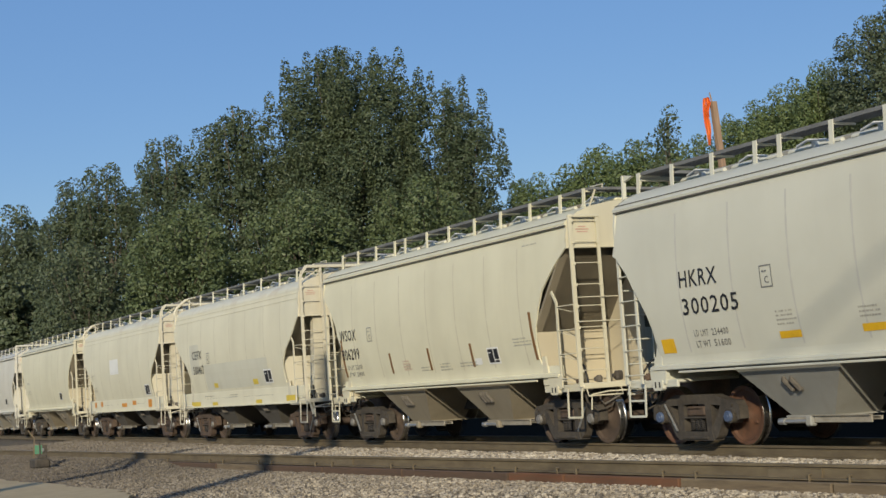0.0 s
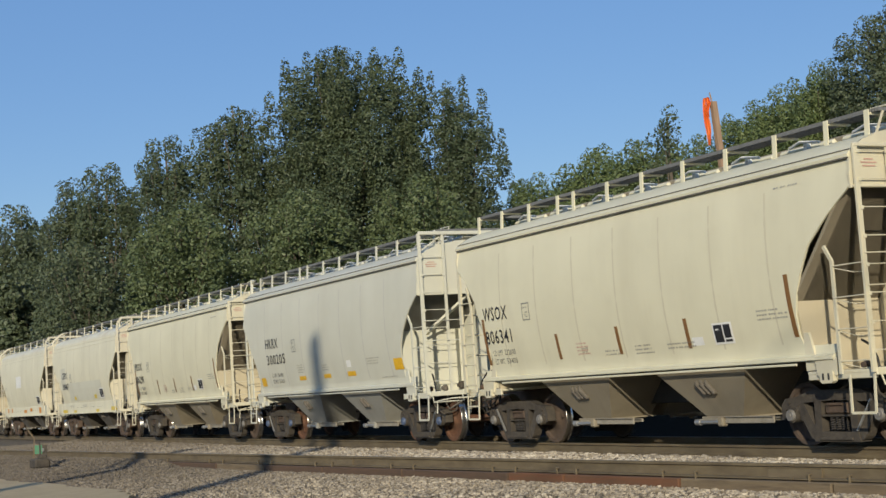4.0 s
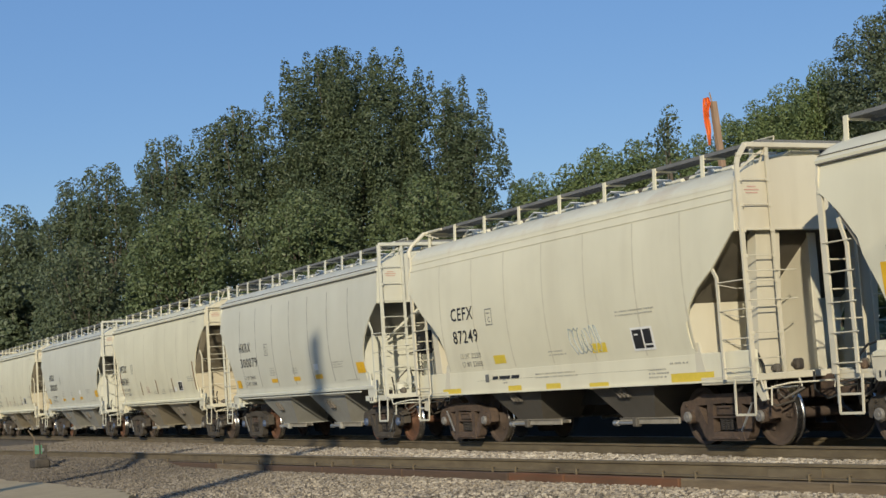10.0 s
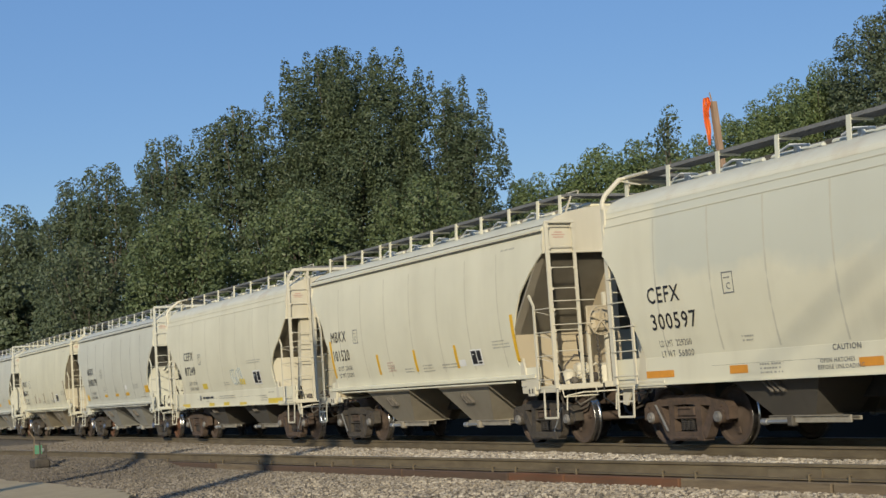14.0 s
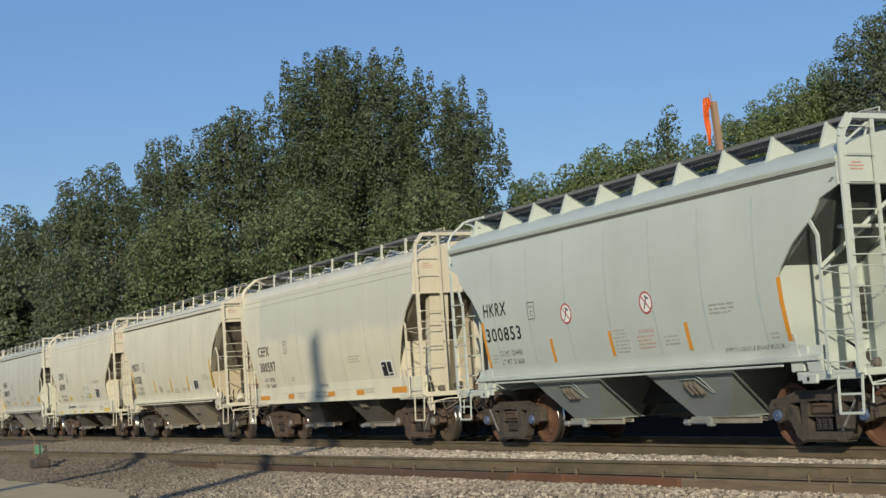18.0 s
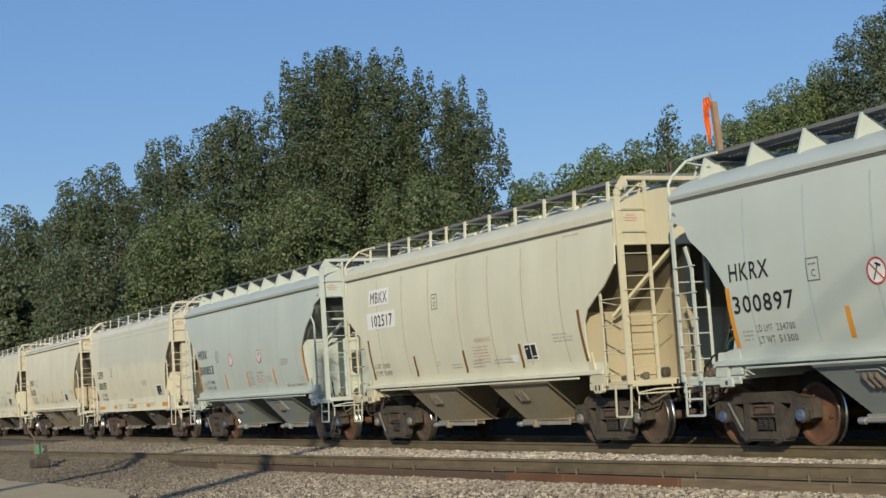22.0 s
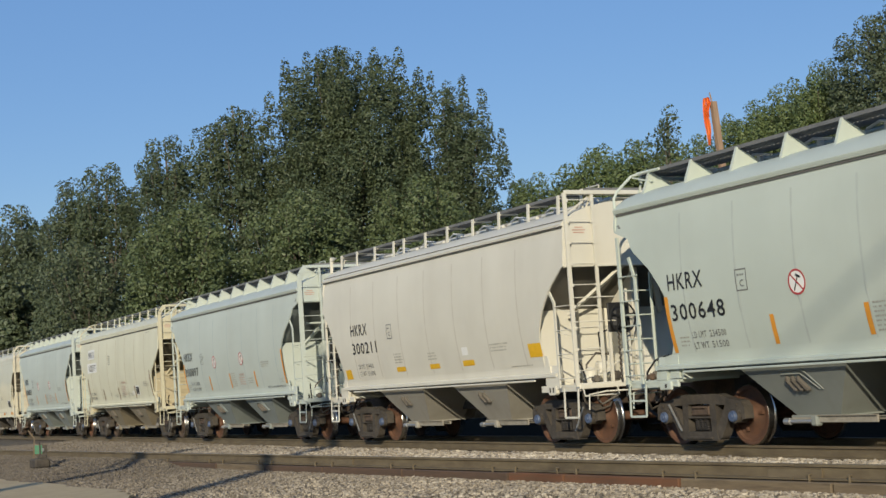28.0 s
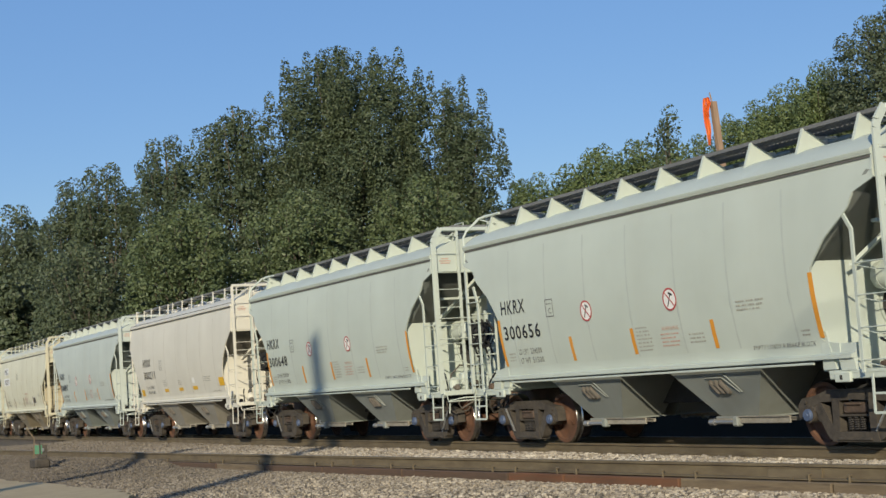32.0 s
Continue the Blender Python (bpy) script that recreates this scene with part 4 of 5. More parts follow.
    part("uncoupling_lever", lambda: Geo().tube([(e * 5.80, -1.38, 0.62), (e * 5.80, -1.36, 0.88), (e * 5.84, -1.05, 0.92), (e * 6.10, -0.3, 0.92)], 0.014, 6), mat, car, "", None, s, True)
    if kind == "angular":
        part("manhole_rim", lambda: Geo().lathe([(0.32, 0.0), (0.36, 0.0), (0.36, 0.03), (0.32, 0.03)], (e * (bend[0] + 0.01), 0.0, 1.92), "x", 24), mat, car, "", None, s, True)
        # openings are flat discs, the shade inside them painted black
        part("manhole", lambda: Geo().lathe([(0.0, 0.012), (0.32, 0.012), (0.32, 0.0), (0.0, 0.0)], (e * bend[0], 0.0, 1.92), "x", 24), M_UNDER, car, "black disc for the shaded inside of an opening", None, s)
        part("pipe_opening", lambda: Geo().lathe([(0.0, 0.012), (0.11, 0.012), (0.11, 0.0), (0.0, 0.0)], (e * bend[0], 0.03, 1.24), "x", 18), M_UNDER, car, "small black disc for the shaded inside of an opening", None, s)
        part("slope_step", lambda: Geo().box((e * (end_x - 0.50), -0.2, 3.0), (0.10, 1.9, 0.05), None, 0.01), mat, car, "", None, s)
    if not brake:
        return
    # hand brake and air gear on the platform
    gear = low_mat if brake == "pale" else M_HOSE
    bx, by, bz = lx + 0.12, -0.55, 2.18
    wheel = part("brake_wheel", lambda: Geo().tube([(e * bx, by + 0.26 * math.cos(i * math.pi / 12), bz + 0.26 * math.sin(i * math.pi / 12)) for i in range(25)], 0.017, 6, False), gear, car, "spoked hand brake wheel", None, s + str(brake), True)
    for i in range(5):
        a = i * 2 * math.pi / 5 + 0.3
        part("spoke", lambda: Geo().bar((e * (bx - 0.03), by, bz), (e * bx, by + 0.25 * math.cos(a), bz + 0.25 * math.sin(a)), 0.025, 0.03, (1, 0, 0)), gear, wheel, "", None, "%s%s%d" % (s, brake, i))
    part("brake_housing", lambda: Geo().box((e * (bx - 0.12), by, bz), (0.14, 0.30, 0.36), None, 0.05).box((e * (bx - 0.20), by + 0.04, bz + 0.02), (0.05, 0.46, 0.52), None, 0.02), gear, car, "brake gear housing", None, s + str(brake))
    part("brake_post", lambda: Geo().bar((e * (lx - 0.10), by + 0.22, 1.05), (e * (lx - 0.10), by + 0.22, 2.7), 0.05, 0.07, (0, 1, 0)).bar((e * (lx - 0.10), by - 0.16, 1.05), (e * (lx - 0.10), by - 0.16, 2.0), 0.05, 0.05, (0, 1, 0)), mat, car, "", None, s)
    part("brake_chain", lambda: Geo().tube([(e * (bx - 0.04), by - 0.10 + 0.025 * (i % 2), bz - 0.25 - 0.045 * i) for i in range(20)], 0.018, 5), M_TRUCK, car, "hanging brake chain", None, s)
    part("control_valve", lambda: Geo().box((e * 5.15, -0.62, 1.30), (0.24, 0.26, 0.30), None, 0.05).lathe([(0.0, 0.0), (0.10, 0.0), (0.12, 0.05), (0.12, 0.22), (0.05, 0.27), (0.0, 0.27)], (e * 5.25, -0.95, 1.08), "z", 14), mat, car, "brake control valve", None, s)
    part("brake_cylinder", lambda: Geo().lathe([(0.0, 0), (0.13, 0), (0.13, 0.3), (0.05, 0.34), (0.0, 0.34)], (e * 5.35, -0.25, 1.08), "z", 14), mat, car, "", None, s, True)
    for i, pts in enumerate(([(5.15, -0.62, 1.45), (5.3, -0.75, 1.7), (5.35, -0.8, 1.95), (5.5, -0.6, 2.0)], [(5.3, -0.2, 1.3), (5.45, -0.5, 1.42), (5.5, -0.95, 1.2), (5.5, -1.1, 1.06)],
                             [(5.0, -0.3, 1.55), (5.15, -0.75, 1.6), (5.2, -1.0, 1.4), (5.25, -1.05, 1.08)])):
        part("brake_pipe", lambda: Geo().tube([(e * x, y, z) for x, y, z in pts], 0.018, 7), (M_HOSE, mat, M_LUG)[i], car, "", None, "%s%d" % (s, i), True)
    if kind == "angular":
        for i in range(4):
            y0 = by - 0.20 + 0.12 * i
            part("brake_hose", lambda: Geo().tube([(e * (bx - 0.1), y0, bz + 0.32), (e * (bx + 0.02), y0 + 0.10, bz + 0.12), (e * (bx - 0.02), y0 - 0.02, bz - 0.15), (e * (bx - 0.1), y0 + 0.12, bz - 0.45)], 0.022, 6), M_HOSE, car, "", None, "%sbh%d" % (s, i), True)
        part("air_tank", lambda: Geo().lathe([(0.0, 0.0), (0.12, 0.03), (0.19, 0.10), (0.19, 0.70), (0.12, 0.77), (0.0, 0.80)], (e * (bend[0] + 0.45) - 0.4, -0.42, 2.32), "x", 18), mat, car, "pale round air tank", None, s, True)
        for i in range(2):
            part("tank_strap", lambda: Geo().lathe([(0.195, -0.03), (0.205, -0.03), (0.205, 0.03), (0.195, 0.03)], (e * (bend[0] + 0.25 + 0.35 * i), -0.42, 2.32), "x", 18), mat, car, "", None, "%s%d" % (s, i))


BRACKETS = {"tall": [-5.55, -4.6, -3.55, -2.5, -1.95, -0.85, 0.2, 1.35, 2.45, 3.6, 4.7, 5.5], "straight": [-5.3, -4.25, -3.2, -2.1, -1.35, -0.5, 0.55, 1.6, 2.7, 3.75, 4.85, 5.4], "round": [-5.55, -4.6, -3.55, -2.5, -1.95, -0.85, 0.2, 1.35, 2.45, 3.6, 4.7, 5.5],
            "angular": [-5.35, -4.2, -3.05, -1.9, -0.75, 0.4, 1.55, 2.7, 3.85, 5.0],
            "flow": [-5.5, -4.3, -3.0, -1.6, -0.1, 1.4, 2.9, 4.2, 5.4]}


def hopper_car(kind, colour, label, x_mid, style, turned):
    mat = PAINT[colour]
    car = tagged(new("hopper_car"), label, "freight car", "cars of the train")
    cut = style.get("cut", kind)
    body = part("body", lambda: body_geo(cut), mat, car, "", None, cut, True)
    part("roof", lambda: roof_geo(kind), M_FLOWROOF if kind == "flow" else mat, car, "", None, kind, True)
    if kind == "flow":
        for z in (3.62, 3.76, 3.90):
            part("eave_line", lambda: Geo().box((0, -(side_y(z) if z < 3.86 else 1.475) - 0.003, z), (11.06, 0.012, 0.012)), SEAM[colour], car, "thin seam along the eave", None, "el%.2f" % z)
    elif kind in ("straight", "angular"):
        ez = 3.725 if kind == "straight" else 3.775
        for sy in (-1, 1):
            part("eave_rail", lambda: Geo().box((0, sy * (side_y(ez) + 0.006), ez), (2 * END[kind] - 0.02, 0.03, 0.03)), M_EAVE, car, "narrow dark eave", None, "%s%d" % (kind, sy))
            part("eave_fascia", lambda: Geo().prism([(sy * (side_y(ez) - 0.01), ez + 0.025), (sy * (side_y(ez) + 0.035), ez + 0.025), (sy * 1.572, 3.855), (sy * 1.50, 3.855)], 0.004 - END[kind], END[kind] - 0.004, "x"), mat, car, "", None, "%s%d" % (kind, sy))
    else:
        part("eave_rail", lambda: Geo().box((0, -1.545, 3.835), (2 * END[kind] - 0.02, 0.03, 0.045)).box((0, 1.545, 3.835), (2 * END[kind] - 0.02, 0.03, 0.045)).box((0, -1.507, 3.935), (2 * END[kind] - 0.02, 0.016, 0.012)), M_EAVE if kind != "flow" else M_SEAM, car, "narrow dark eave", None, kind)
    for x in ([-3.9, -2.6, -1.3, 0.0, 1.3, 2.6, 3.9] if kind != "flow" else [-4.1, -2.7, -1.4, 0.0, 1.4, 2.9, 4.2]):
        part("weld_seam", lambda: seam_geo(1.46, 3.6, 0.03, 0.004), M_SEAM if style.get("seams") else SEAM[colour], body, "", pose(x, 0, 0), "seam%s%s" % (colour, style.get("seams")), True)
    for sy in (-1, 1):
        if kind == "flow":
            part("side_sill", lambda: Geo().box((0, sy * 1.413, 1.21), (11.2, 0.05, 0.44), None, 0.01).box((0, sy * 1.42, 1.0), (11.2, 0.1, 0.03)), mat, car, "deep side sill", None, "f%d" % sy)
        else:
            part("side_sill", lambda: Geo().prism([(sy * 1.36, 1.22), (sy * 1.50, 1.22), (sy * 1.50, 1.27), (sy * 1.42, 1.30), (sy * 1.40, 1.42), (sy * 1.36, 1.42)], -4.95, 4.95, "x")
                 .box((0, sy * 1.44, 1.215), (9.6, 0.08, 0.012)), mat, car, "flanged side sill", None, "r%d" % sy)
            part("sill_pipe", lambda: Geo().tube([(-4.2, sy * 1.49, 1.17), (4.2, sy * 1.49, 1.17)], 0.018, 6), mat, car, "", None, "p%d" % sy, True)
    for e in (-1, 1):
        end_of_car(car, kind, END_PAINT[colour], e, DIRT_SHADE_PAINT[colour], END_PAINT[{"cream": "low_cream", "sand": "low_sand"}.get(colour, "tan" if kind == "tall" and colour == "pale_cream" else colour)], (style.get("brake", 1) if e == (1 if "brake" in style or kind == "angular" else -1) else 0), cut)
    # darker funnel colours hold both the dirt and the shade under the car
    dirty = DIRT_SHADE_PAINT["flow" if kind == "flow" else colour]
    # the funnels below and their gear
    for cx in (-HOP_X, HOP_X):
        for sy in (-1, 1):
            k = "%.2f%d" % (cx, sy)
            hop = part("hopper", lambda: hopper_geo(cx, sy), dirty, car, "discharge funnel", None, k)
            part("gate_frame", lambda: Geo().box((cx, sy * 0.99, 0.41), (1.05, 0.05, 0.09), None, 0.01), M_GATE, hop, "", None, k)
            part("shaft_bearing", lambda: Geo().box((cx + 0.05, sy * 1.05, 0.38), (0.13, 0.12, 0.15), None, 0.02), dirty, hop, "", None, k)
            for ry, rz, rh in ((1.04, 0.40, 0.10), (0.86, 0.40, 0.05)):
                part("gate_rail", lambda: Geo().box((cx + 0.68, sy * ry, rz), (1.16, 0.03, rh), None, 0.006).box((cx + 0.68, sy * (ry + 0.02), rz + rh / 2), (1.16, 0.06, 0.012)), M_GATE, hop, "", None, "%s%.2f" % (k, ry))
            part("gate_shaft", lambda: Geo().tube([(cx - 0.55, sy * 1.05, 0.37), (cx + 0.1, sy * 1.05, 0.37)], 0.03, 10).tube([(cx - 0.62, sy * 1.05, 0.37), (cx - 0.5, sy * 1.05, 0.37)], 0.05, 10), M_GALV, hop, "steel gate shaft", None, k, True)

            def lug(i):
                def make():
                    g = Geo().tube([(cx - 0.06 + i, sy * 1.31, 0.98), (cx + 0.01 + i, sy * 1.22, 0.84)], 0.042, 8)
                    return g.box((cx - 0.06 + i, sy * 1.28, 0.99), (0.07, 0.10, 0.07), None, 0.02).box((cx + 0.02 + i, sy * 1.215, 0.83), (0.075, 0.09, 0.065), None, 0.02)
                return make
            for i in ((-0.10, 0.06) if kind == "round" else (-0.14, -0.02, 0.10)):
                part("lug", lug(i), M_LUG, hop, "cast lug", None, "%s%.2f" % (k, i))
            if kind == "angular":
                for d in (0.0, 0.055):
                    part("guide_bar", lambda: Geo().tube([(cx - 0.28, sy * (1.345 + d * 0.5), 1.05 + d), (cx + 0.12 + d, sy * (1.345 + d * 0.5), 1.05 + d), (cx + 0.2 + d, sy * (1.33 + d * 0.4), 1.0 + d), (cx + 0.36 + d, sy * 1.2, 0.82)], 0.011, 6), dirty, hop, "", None, "%s%.3f" % (k, d), True)
            elif kind in ("round", "tall"):
                part("cross_bar", lambda: Geo().bar((cx + 0.84, sy * 1.2, 0.93), (cx + 0.84, sy * 0.2, 0.93), 0.05, 0.05), dirty, hop, "", None, k)
    # sill and ribs are near-black, with underfloor shade held in the colour
    part("centre_sill", lambda: Geo().box((0, 0, 0.86), (9.2, 0.5, 0.42), None, 0.02), M_UNDER, car, "centre sill, colour blackened for underfloor shade", None, "cs")
    for e in (-1, 1):
        for sy in (-1, 1):
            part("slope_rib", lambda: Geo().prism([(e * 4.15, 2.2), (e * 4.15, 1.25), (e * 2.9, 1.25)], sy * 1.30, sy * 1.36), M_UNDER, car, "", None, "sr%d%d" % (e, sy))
    # roof walks, brackets and hatches
    for sy in (-1, 1):
        def walkway():
            g = Geo()
            wide = 0.74 if kind == "angular" else 0.38
            for y in (0.64, 0.69, 0.74, 0.79, 0.84, 0.89, 0.94) + ((0.30, 0.35, 0.40, 0.45, 0.50, 0.55) if kind == "angular" else ()):
                g.box((0, sy * y, 4.475), (11.0, 0.008, 0.04))
            for i in range(110):
                g.box((-5.46 + 0.1 * i, sy * (1.0 - wide / 2), 4.478), (0.012, wide, 0.03))
            g.box((0, sy * (1.0 - wide), 4.475), (11.0, 0.012, 0.05))
            g.box((0, sy * 1.0, 4.475), (11.0, 0.012, 0.055))
            return g
        part("roof_walk", walkway, M_GRATE, car, "dark grating roof walk", None, "rw%d%s" % (sy, kind == "angular"))
        for x in BRACKETS[kind]:
            if kind == "angular":
                part("walk_bracket", lambda: Geo().prism([(-1.20, 4.06), (-0.62, 4.25), (-0.66, 4.30), (-1.03, 4.475)], -0.012, 0.012, "x"), mat, car, "triangular bracket", pose(x, 0, 0, 0, 0, 0 if sy < 0 else 180), "tri")
                part("bracket_flange", lambda: Geo().bar((0, -1.20, 4.06), (0, -1.03, 4.475), 0.05, 0.012, (0, 1, 0)), mat, car, "", pose(x, 0, 0, 0, 0, 0 if sy < 0 else 180), "trif")
            else:
                part("walk_bracket", lambda: Geo().bar((0, -1.05, 4.12), (0, -1.03, 4.49), 0.085, 0.02, (0, 1, 0)).bar((0, -1.03, 4.44), (0, -0.6, 4.44), 0.04, 0.03), mat, car, "upright strap bracket", pose(x, 0, 0, 0, 0, 0 if sy < 0 else 180), "strap")
    # dark trough colour stands in for the shade of the roof walks
    part("hatch_trough", lambda: Geo().box((0, 0, 4.33), (2 * END[kind] - 0.9, 0.50, 0.15), None, 0.02), dirty, car, "long trough under the hatches, darkened for the walk's shade", None, kind)
    for i in range(8):
        x = -4.8 + 1.37 * i
        part("hatch", lambda: Geo().box((0, 0, 4.33), (1.22, 0.62, 0.10), None, 0.035), mat, car, "long roof hatch cover", pose(x, 0, 0), "hatch")
        part("hatch_latch", lambda: Geo().tube([(-0.3, -0.36, 4.38), (0.05, -0.45, 4.42), (0.42, -0.40, 4.36)], 0.022, 6).box((0.1, -0.36, 4.34), (0.08, 0.1, 0.12), None, 0.015), M_WHITE, car, "", pose(x, 0, 0), "latch")
    cap = M_BLUE if style.get("blue") else M_CAP
    steel = M_RUSTTRUCK if style.get("rusty") else M_TRUCK
    for e in (-1, 1):
        truck(car, e * (4.30 if kind == "flow" else 4.44), cap, steel, turned, M_WHEEL if style.get("blue") else M_GRIMYWHEEL)
    markings(car, body, kind, style)
    return car


def bars(car, rows, mat, w=0.09):
    for x, z0, z1 in rows:
        part("reflector", lambda: patch_geo(w, z1 - z0, z0), mat, car, "upright reflector strip", pose(x, 0, 0), "bar%.2f%.2f%.2f" % (w, z0, z1))


def blocks(car, rows, mat):
    for x, z0, w, h in rows:
        part("reflector", lambda: patch_geo(w, h, z0, 0, 0.006, 2), mat, car, "reflector patch", pose(x, 0, 0), "blk%.2f%.2f%.2f" % (w, h, z0))


def class_box(car, x, z):
    """A small outlined square with one letter."""
    def rim():
        g = Geo()
        for x0, z0, w, h in ((0, 0, 0.26, 0.018), (0, 0.30, 0.26, 0.018), (0, 0, 0.018, 0.31), (0.242, 0, 0.018, 0.31)):
            g.add(patch_geo(w, h, z + z0, 0, 0.006, 2).v, [(0, 1, 3, 2), (2, 3, 5, 4)])
            vs = g.v[-6:]
            g.v[-6:] = [(a + x0, b, c) for a, b, c in vs]
        return g
    part("class_mark", rim, M_GREYTEXT, car, "small outlined square", pose(x, 0, 0), "rim%.2f" % z)
    lettering("C", 0.10, x + 0.09, z + 0.06, M_GREYTEXT, car)
    fine_print(car, x + 0.05, z + 0.22, 1, 0.15, M_GREYTEXT)


def roundel(car, x, z):
    """A white disc with a red rim and bar over a black hammer."""
    def flat(verts, faces):
        return Geo().add([(a, -side_y(z + b) - c, z + b) for a, b, c in verts], faces)

    def ring(r0, r1, c, n=24):
        vs = [(r * math.cos(2 * math.pi * i / n), r * math.sin(2 * math.pi * i / n), c) for i in range(n) for r in (r0, r1)]
        return flat(vs, [(2 * i, 2 * i + 1, (2 * i + 3) % (2 * n), (2 * i + 2) % (2 * n)) for i in range(n)])
    sign = part("warning_roundel", lambda: ring(0.0, 0.18, 0.006), M_WHITE, car, "white disc with a red rim and a barred hammer", pose(x, 0, 0), "wr%.2f" % z)
    part("red_rim", lambda: ring(0.152, 0.18, 0.009), M_RED, sign, "", None, "rr%.2f" % z)
    part("red_bar", lambda: flat([(-0.115, 0.10, 0.012), (-0.10, 0.115, 0.012), (0.115, -0.10, 0.012), (0.10, -0.115, 0.012)], [(0, 1, 2, 3)]), M_RED, sign, "", None, "rb%.2f" % z)
    part("hammer", lambda: flat([(-0.08, -0.11, 0.010), (-0.06, -0.12, 0.010), (0.045, 0.08, 0.010), (0.025, 0.09, 0.010), (-0.02, 0.09, 0.010), (0.0, 0.115, 0.010), (0.09, 0.07, 0.010), (0.075, 0.045, 0.010)], [(0, 1, 2, 3), (4, 5, 6, 7)]), M_BLACK, sign, "", None, "ha%.2f" % z)


def data_panel(car, x, z, w, h):
    """The black two-field inspection panel in its white frame."""
    k = "%.2f%.2f%.2f" % (z, w, h)
    sheet = part("inspection_panel", lambda: patch_geo(w, h, z, 0, 0.009, 6), M_WHITE, car, "white-framed black inspection panel", pose(x, 0, 0), "ip" + k)
    part("dark_field", lambda: patch_geo(w * 0.42, h * 0.80, z + h * 0.10, 0, 0.016, 6), M_BLACK, sheet, "", pose(w * 0.08, 0, 0), "df" + k)
    part("dark_field", lambda: patch_geo(w * 0.34, h * 0.62, z + h * 0.28, 0, 0.016, 6), M_BLACK, sheet, "", pose(w * 0.57, 0, 0), "dg" + k)
    part("dark_field", lambda: patch_geo(w * 0.34, h * 0.11, z + h * 0.10, 0, 0.016, 2), M_BLACK, sheet, "", pose(w * 0.57, 0, 0), "dh" + k)
    part("white_dash", lambda: patch_geo(w * 0.18, h * 0.06, z + h * 0.66, 0, 0.022, 2), M_WHITE, sheet, "", pose(w * 0.16, 0, 0), "wd" + k)


def markings(car, body, kind, st):
    z1, z2 = st.get("rows", (2.42, 2.03))
    x = st.get("x", -4.12)
    if st.get("panels"):
        part("number_sheet", lambda: patch_geo(1.08, 0.36, 3.05), M_WHITE, car, "white pasted sheet", pose(x - 0.08, 0, 0), "ns1")
        part("number_sheet", lambda: patch_geo(1.50, 0.37, 2.53), M_WHITE, car, "white pasted sheet", pose(x - 0.20, 0, 0), "ns2")
        z1, z2 = 3.10, 2.585
    if st.get("mark"):
        lettering(st["mark"], 0.25, x, z1, M_BLACK, car, "reporting_mark", st.get("mw", 0.84), 0.012)
        lettering(st["number"], 0.25, x, z2, M_BLACK, car, "car_number", st.get("nw", 1.26), 0.012)
    for i, line in enumerate(st.get("load", ())):
        for word, dx, w in zip(line.rsplit(" ", 1), (0.0, 0.44), (0.36, 0.40)):
            lettering(word, 0.10, x + st.get("lx", 0.17) + dx, st.get("lz", 1.69) - 0.165 * i, M_GREYTEXT, car, "load_limit", w)
    if st.get("class"):
        class_box(car, st["class"], st.get("class_z", 2.28))
    for bx, bz in st.get("panel", ()):
        data_panel(car, bx, bz, *((0.62, 0.38) if kind == "flow" else (0.47, 0.32)))
    for rx in st.get("signs", ()):
        roundel(car, rx, 2.30)
    bars(car, st.get("orange", ()), M_ORANGE)
    bars(car, st.get("brown", ()), M_BROWN)
    bars(car, st.get("yellow", ()), M_YELLOW, 0.11)
    blocks(car, st.get("yellow_blocks", ()), M_YELLOW)
    blocks(car, st.get("pale_blocks", ()), M_PALEYELLOW)
    blocks(car, st.get("orange_blocks", ()), M_ORANGE)
    for fx, fz, lines, w in st.get("print", ()):
        fine_print(car, fx, fz, lines, w, M_FINE)
    for fx, fz, lines, w in st.get("red_print", ()):
        fine_print(car, fx, fz, lines, w, M_PINK)
    for word, fx, fz, size, red in st.get("words", ()):
        lettering(word, size, fx, fz, M_PINK if red else M_GREYTEXT, car)
    if st.get("maker"):
        # the maker's slanted name, as bars
        mx = st["maker"]
        part("maker_mark", lambda: patch_geo(0.15, 0.15, 1.20), M_GREYTEXT, car, "", pose(mx - 0.28, 0, 0), "mk0")
        for i, w in enumerate((0.22, 0.42, 0.30)):
            part("maker_mark", lambda: patch_geo(w, 0.06, 1.245, -0.02), M_BLACK, car, "", pose(mx + (0, 0.27, 0.74)[i], 0, 0), "mk%.2f" % w)
    for px, pz, w, h, kind_of in st.get("patches", ()):
        part("painted_patch", lambda: patch_geo(w, h, pz, 0, 0.004), M_WHITE if kind_of else M_PATCH, car, "white sheet" if kind_of else "grey overpainted patch", pose(px, 0, 0))
    if st.get("graffiti"):
        gx = st["graffiti"]
        rng = random.Random(8)
        for i in range(6):
            pts = []
            x0 = gx + i * 0.16
            for j in range(9):
                a = j * 0.75 + i
                xx, zz = x0 + 0.10 * math.cos(a) + 0.012 * j, 1.82 + 0.22 * math.sin(a * 0.9) + rng.uniform(-0.03, 0.03)
                pts.append((xx, -side_y(zz) - 0.003, zz))
            part("spray_stroke", lambda: Geo().tube(pts, 0.012, 4), M_GRAFFITI, car, "faded spray-painted stroke")


# ---- the train ----
BAR_B = [(-4.42, 1.47, 2.34), (-2.00, 1.48, 1.90), (-0.10, 1.50, 1.92), (2.03, 1.49, 1.92), (4.34, 1.51, 2.40)]
BAR_S = [(-4.54, 1.42, 2.30), (-2.31, 1.42, 1.85), (-0.04, 1.42, 1.86), (2.22, 1.43, 1.87), (4.42, 1.45, 2.34)]
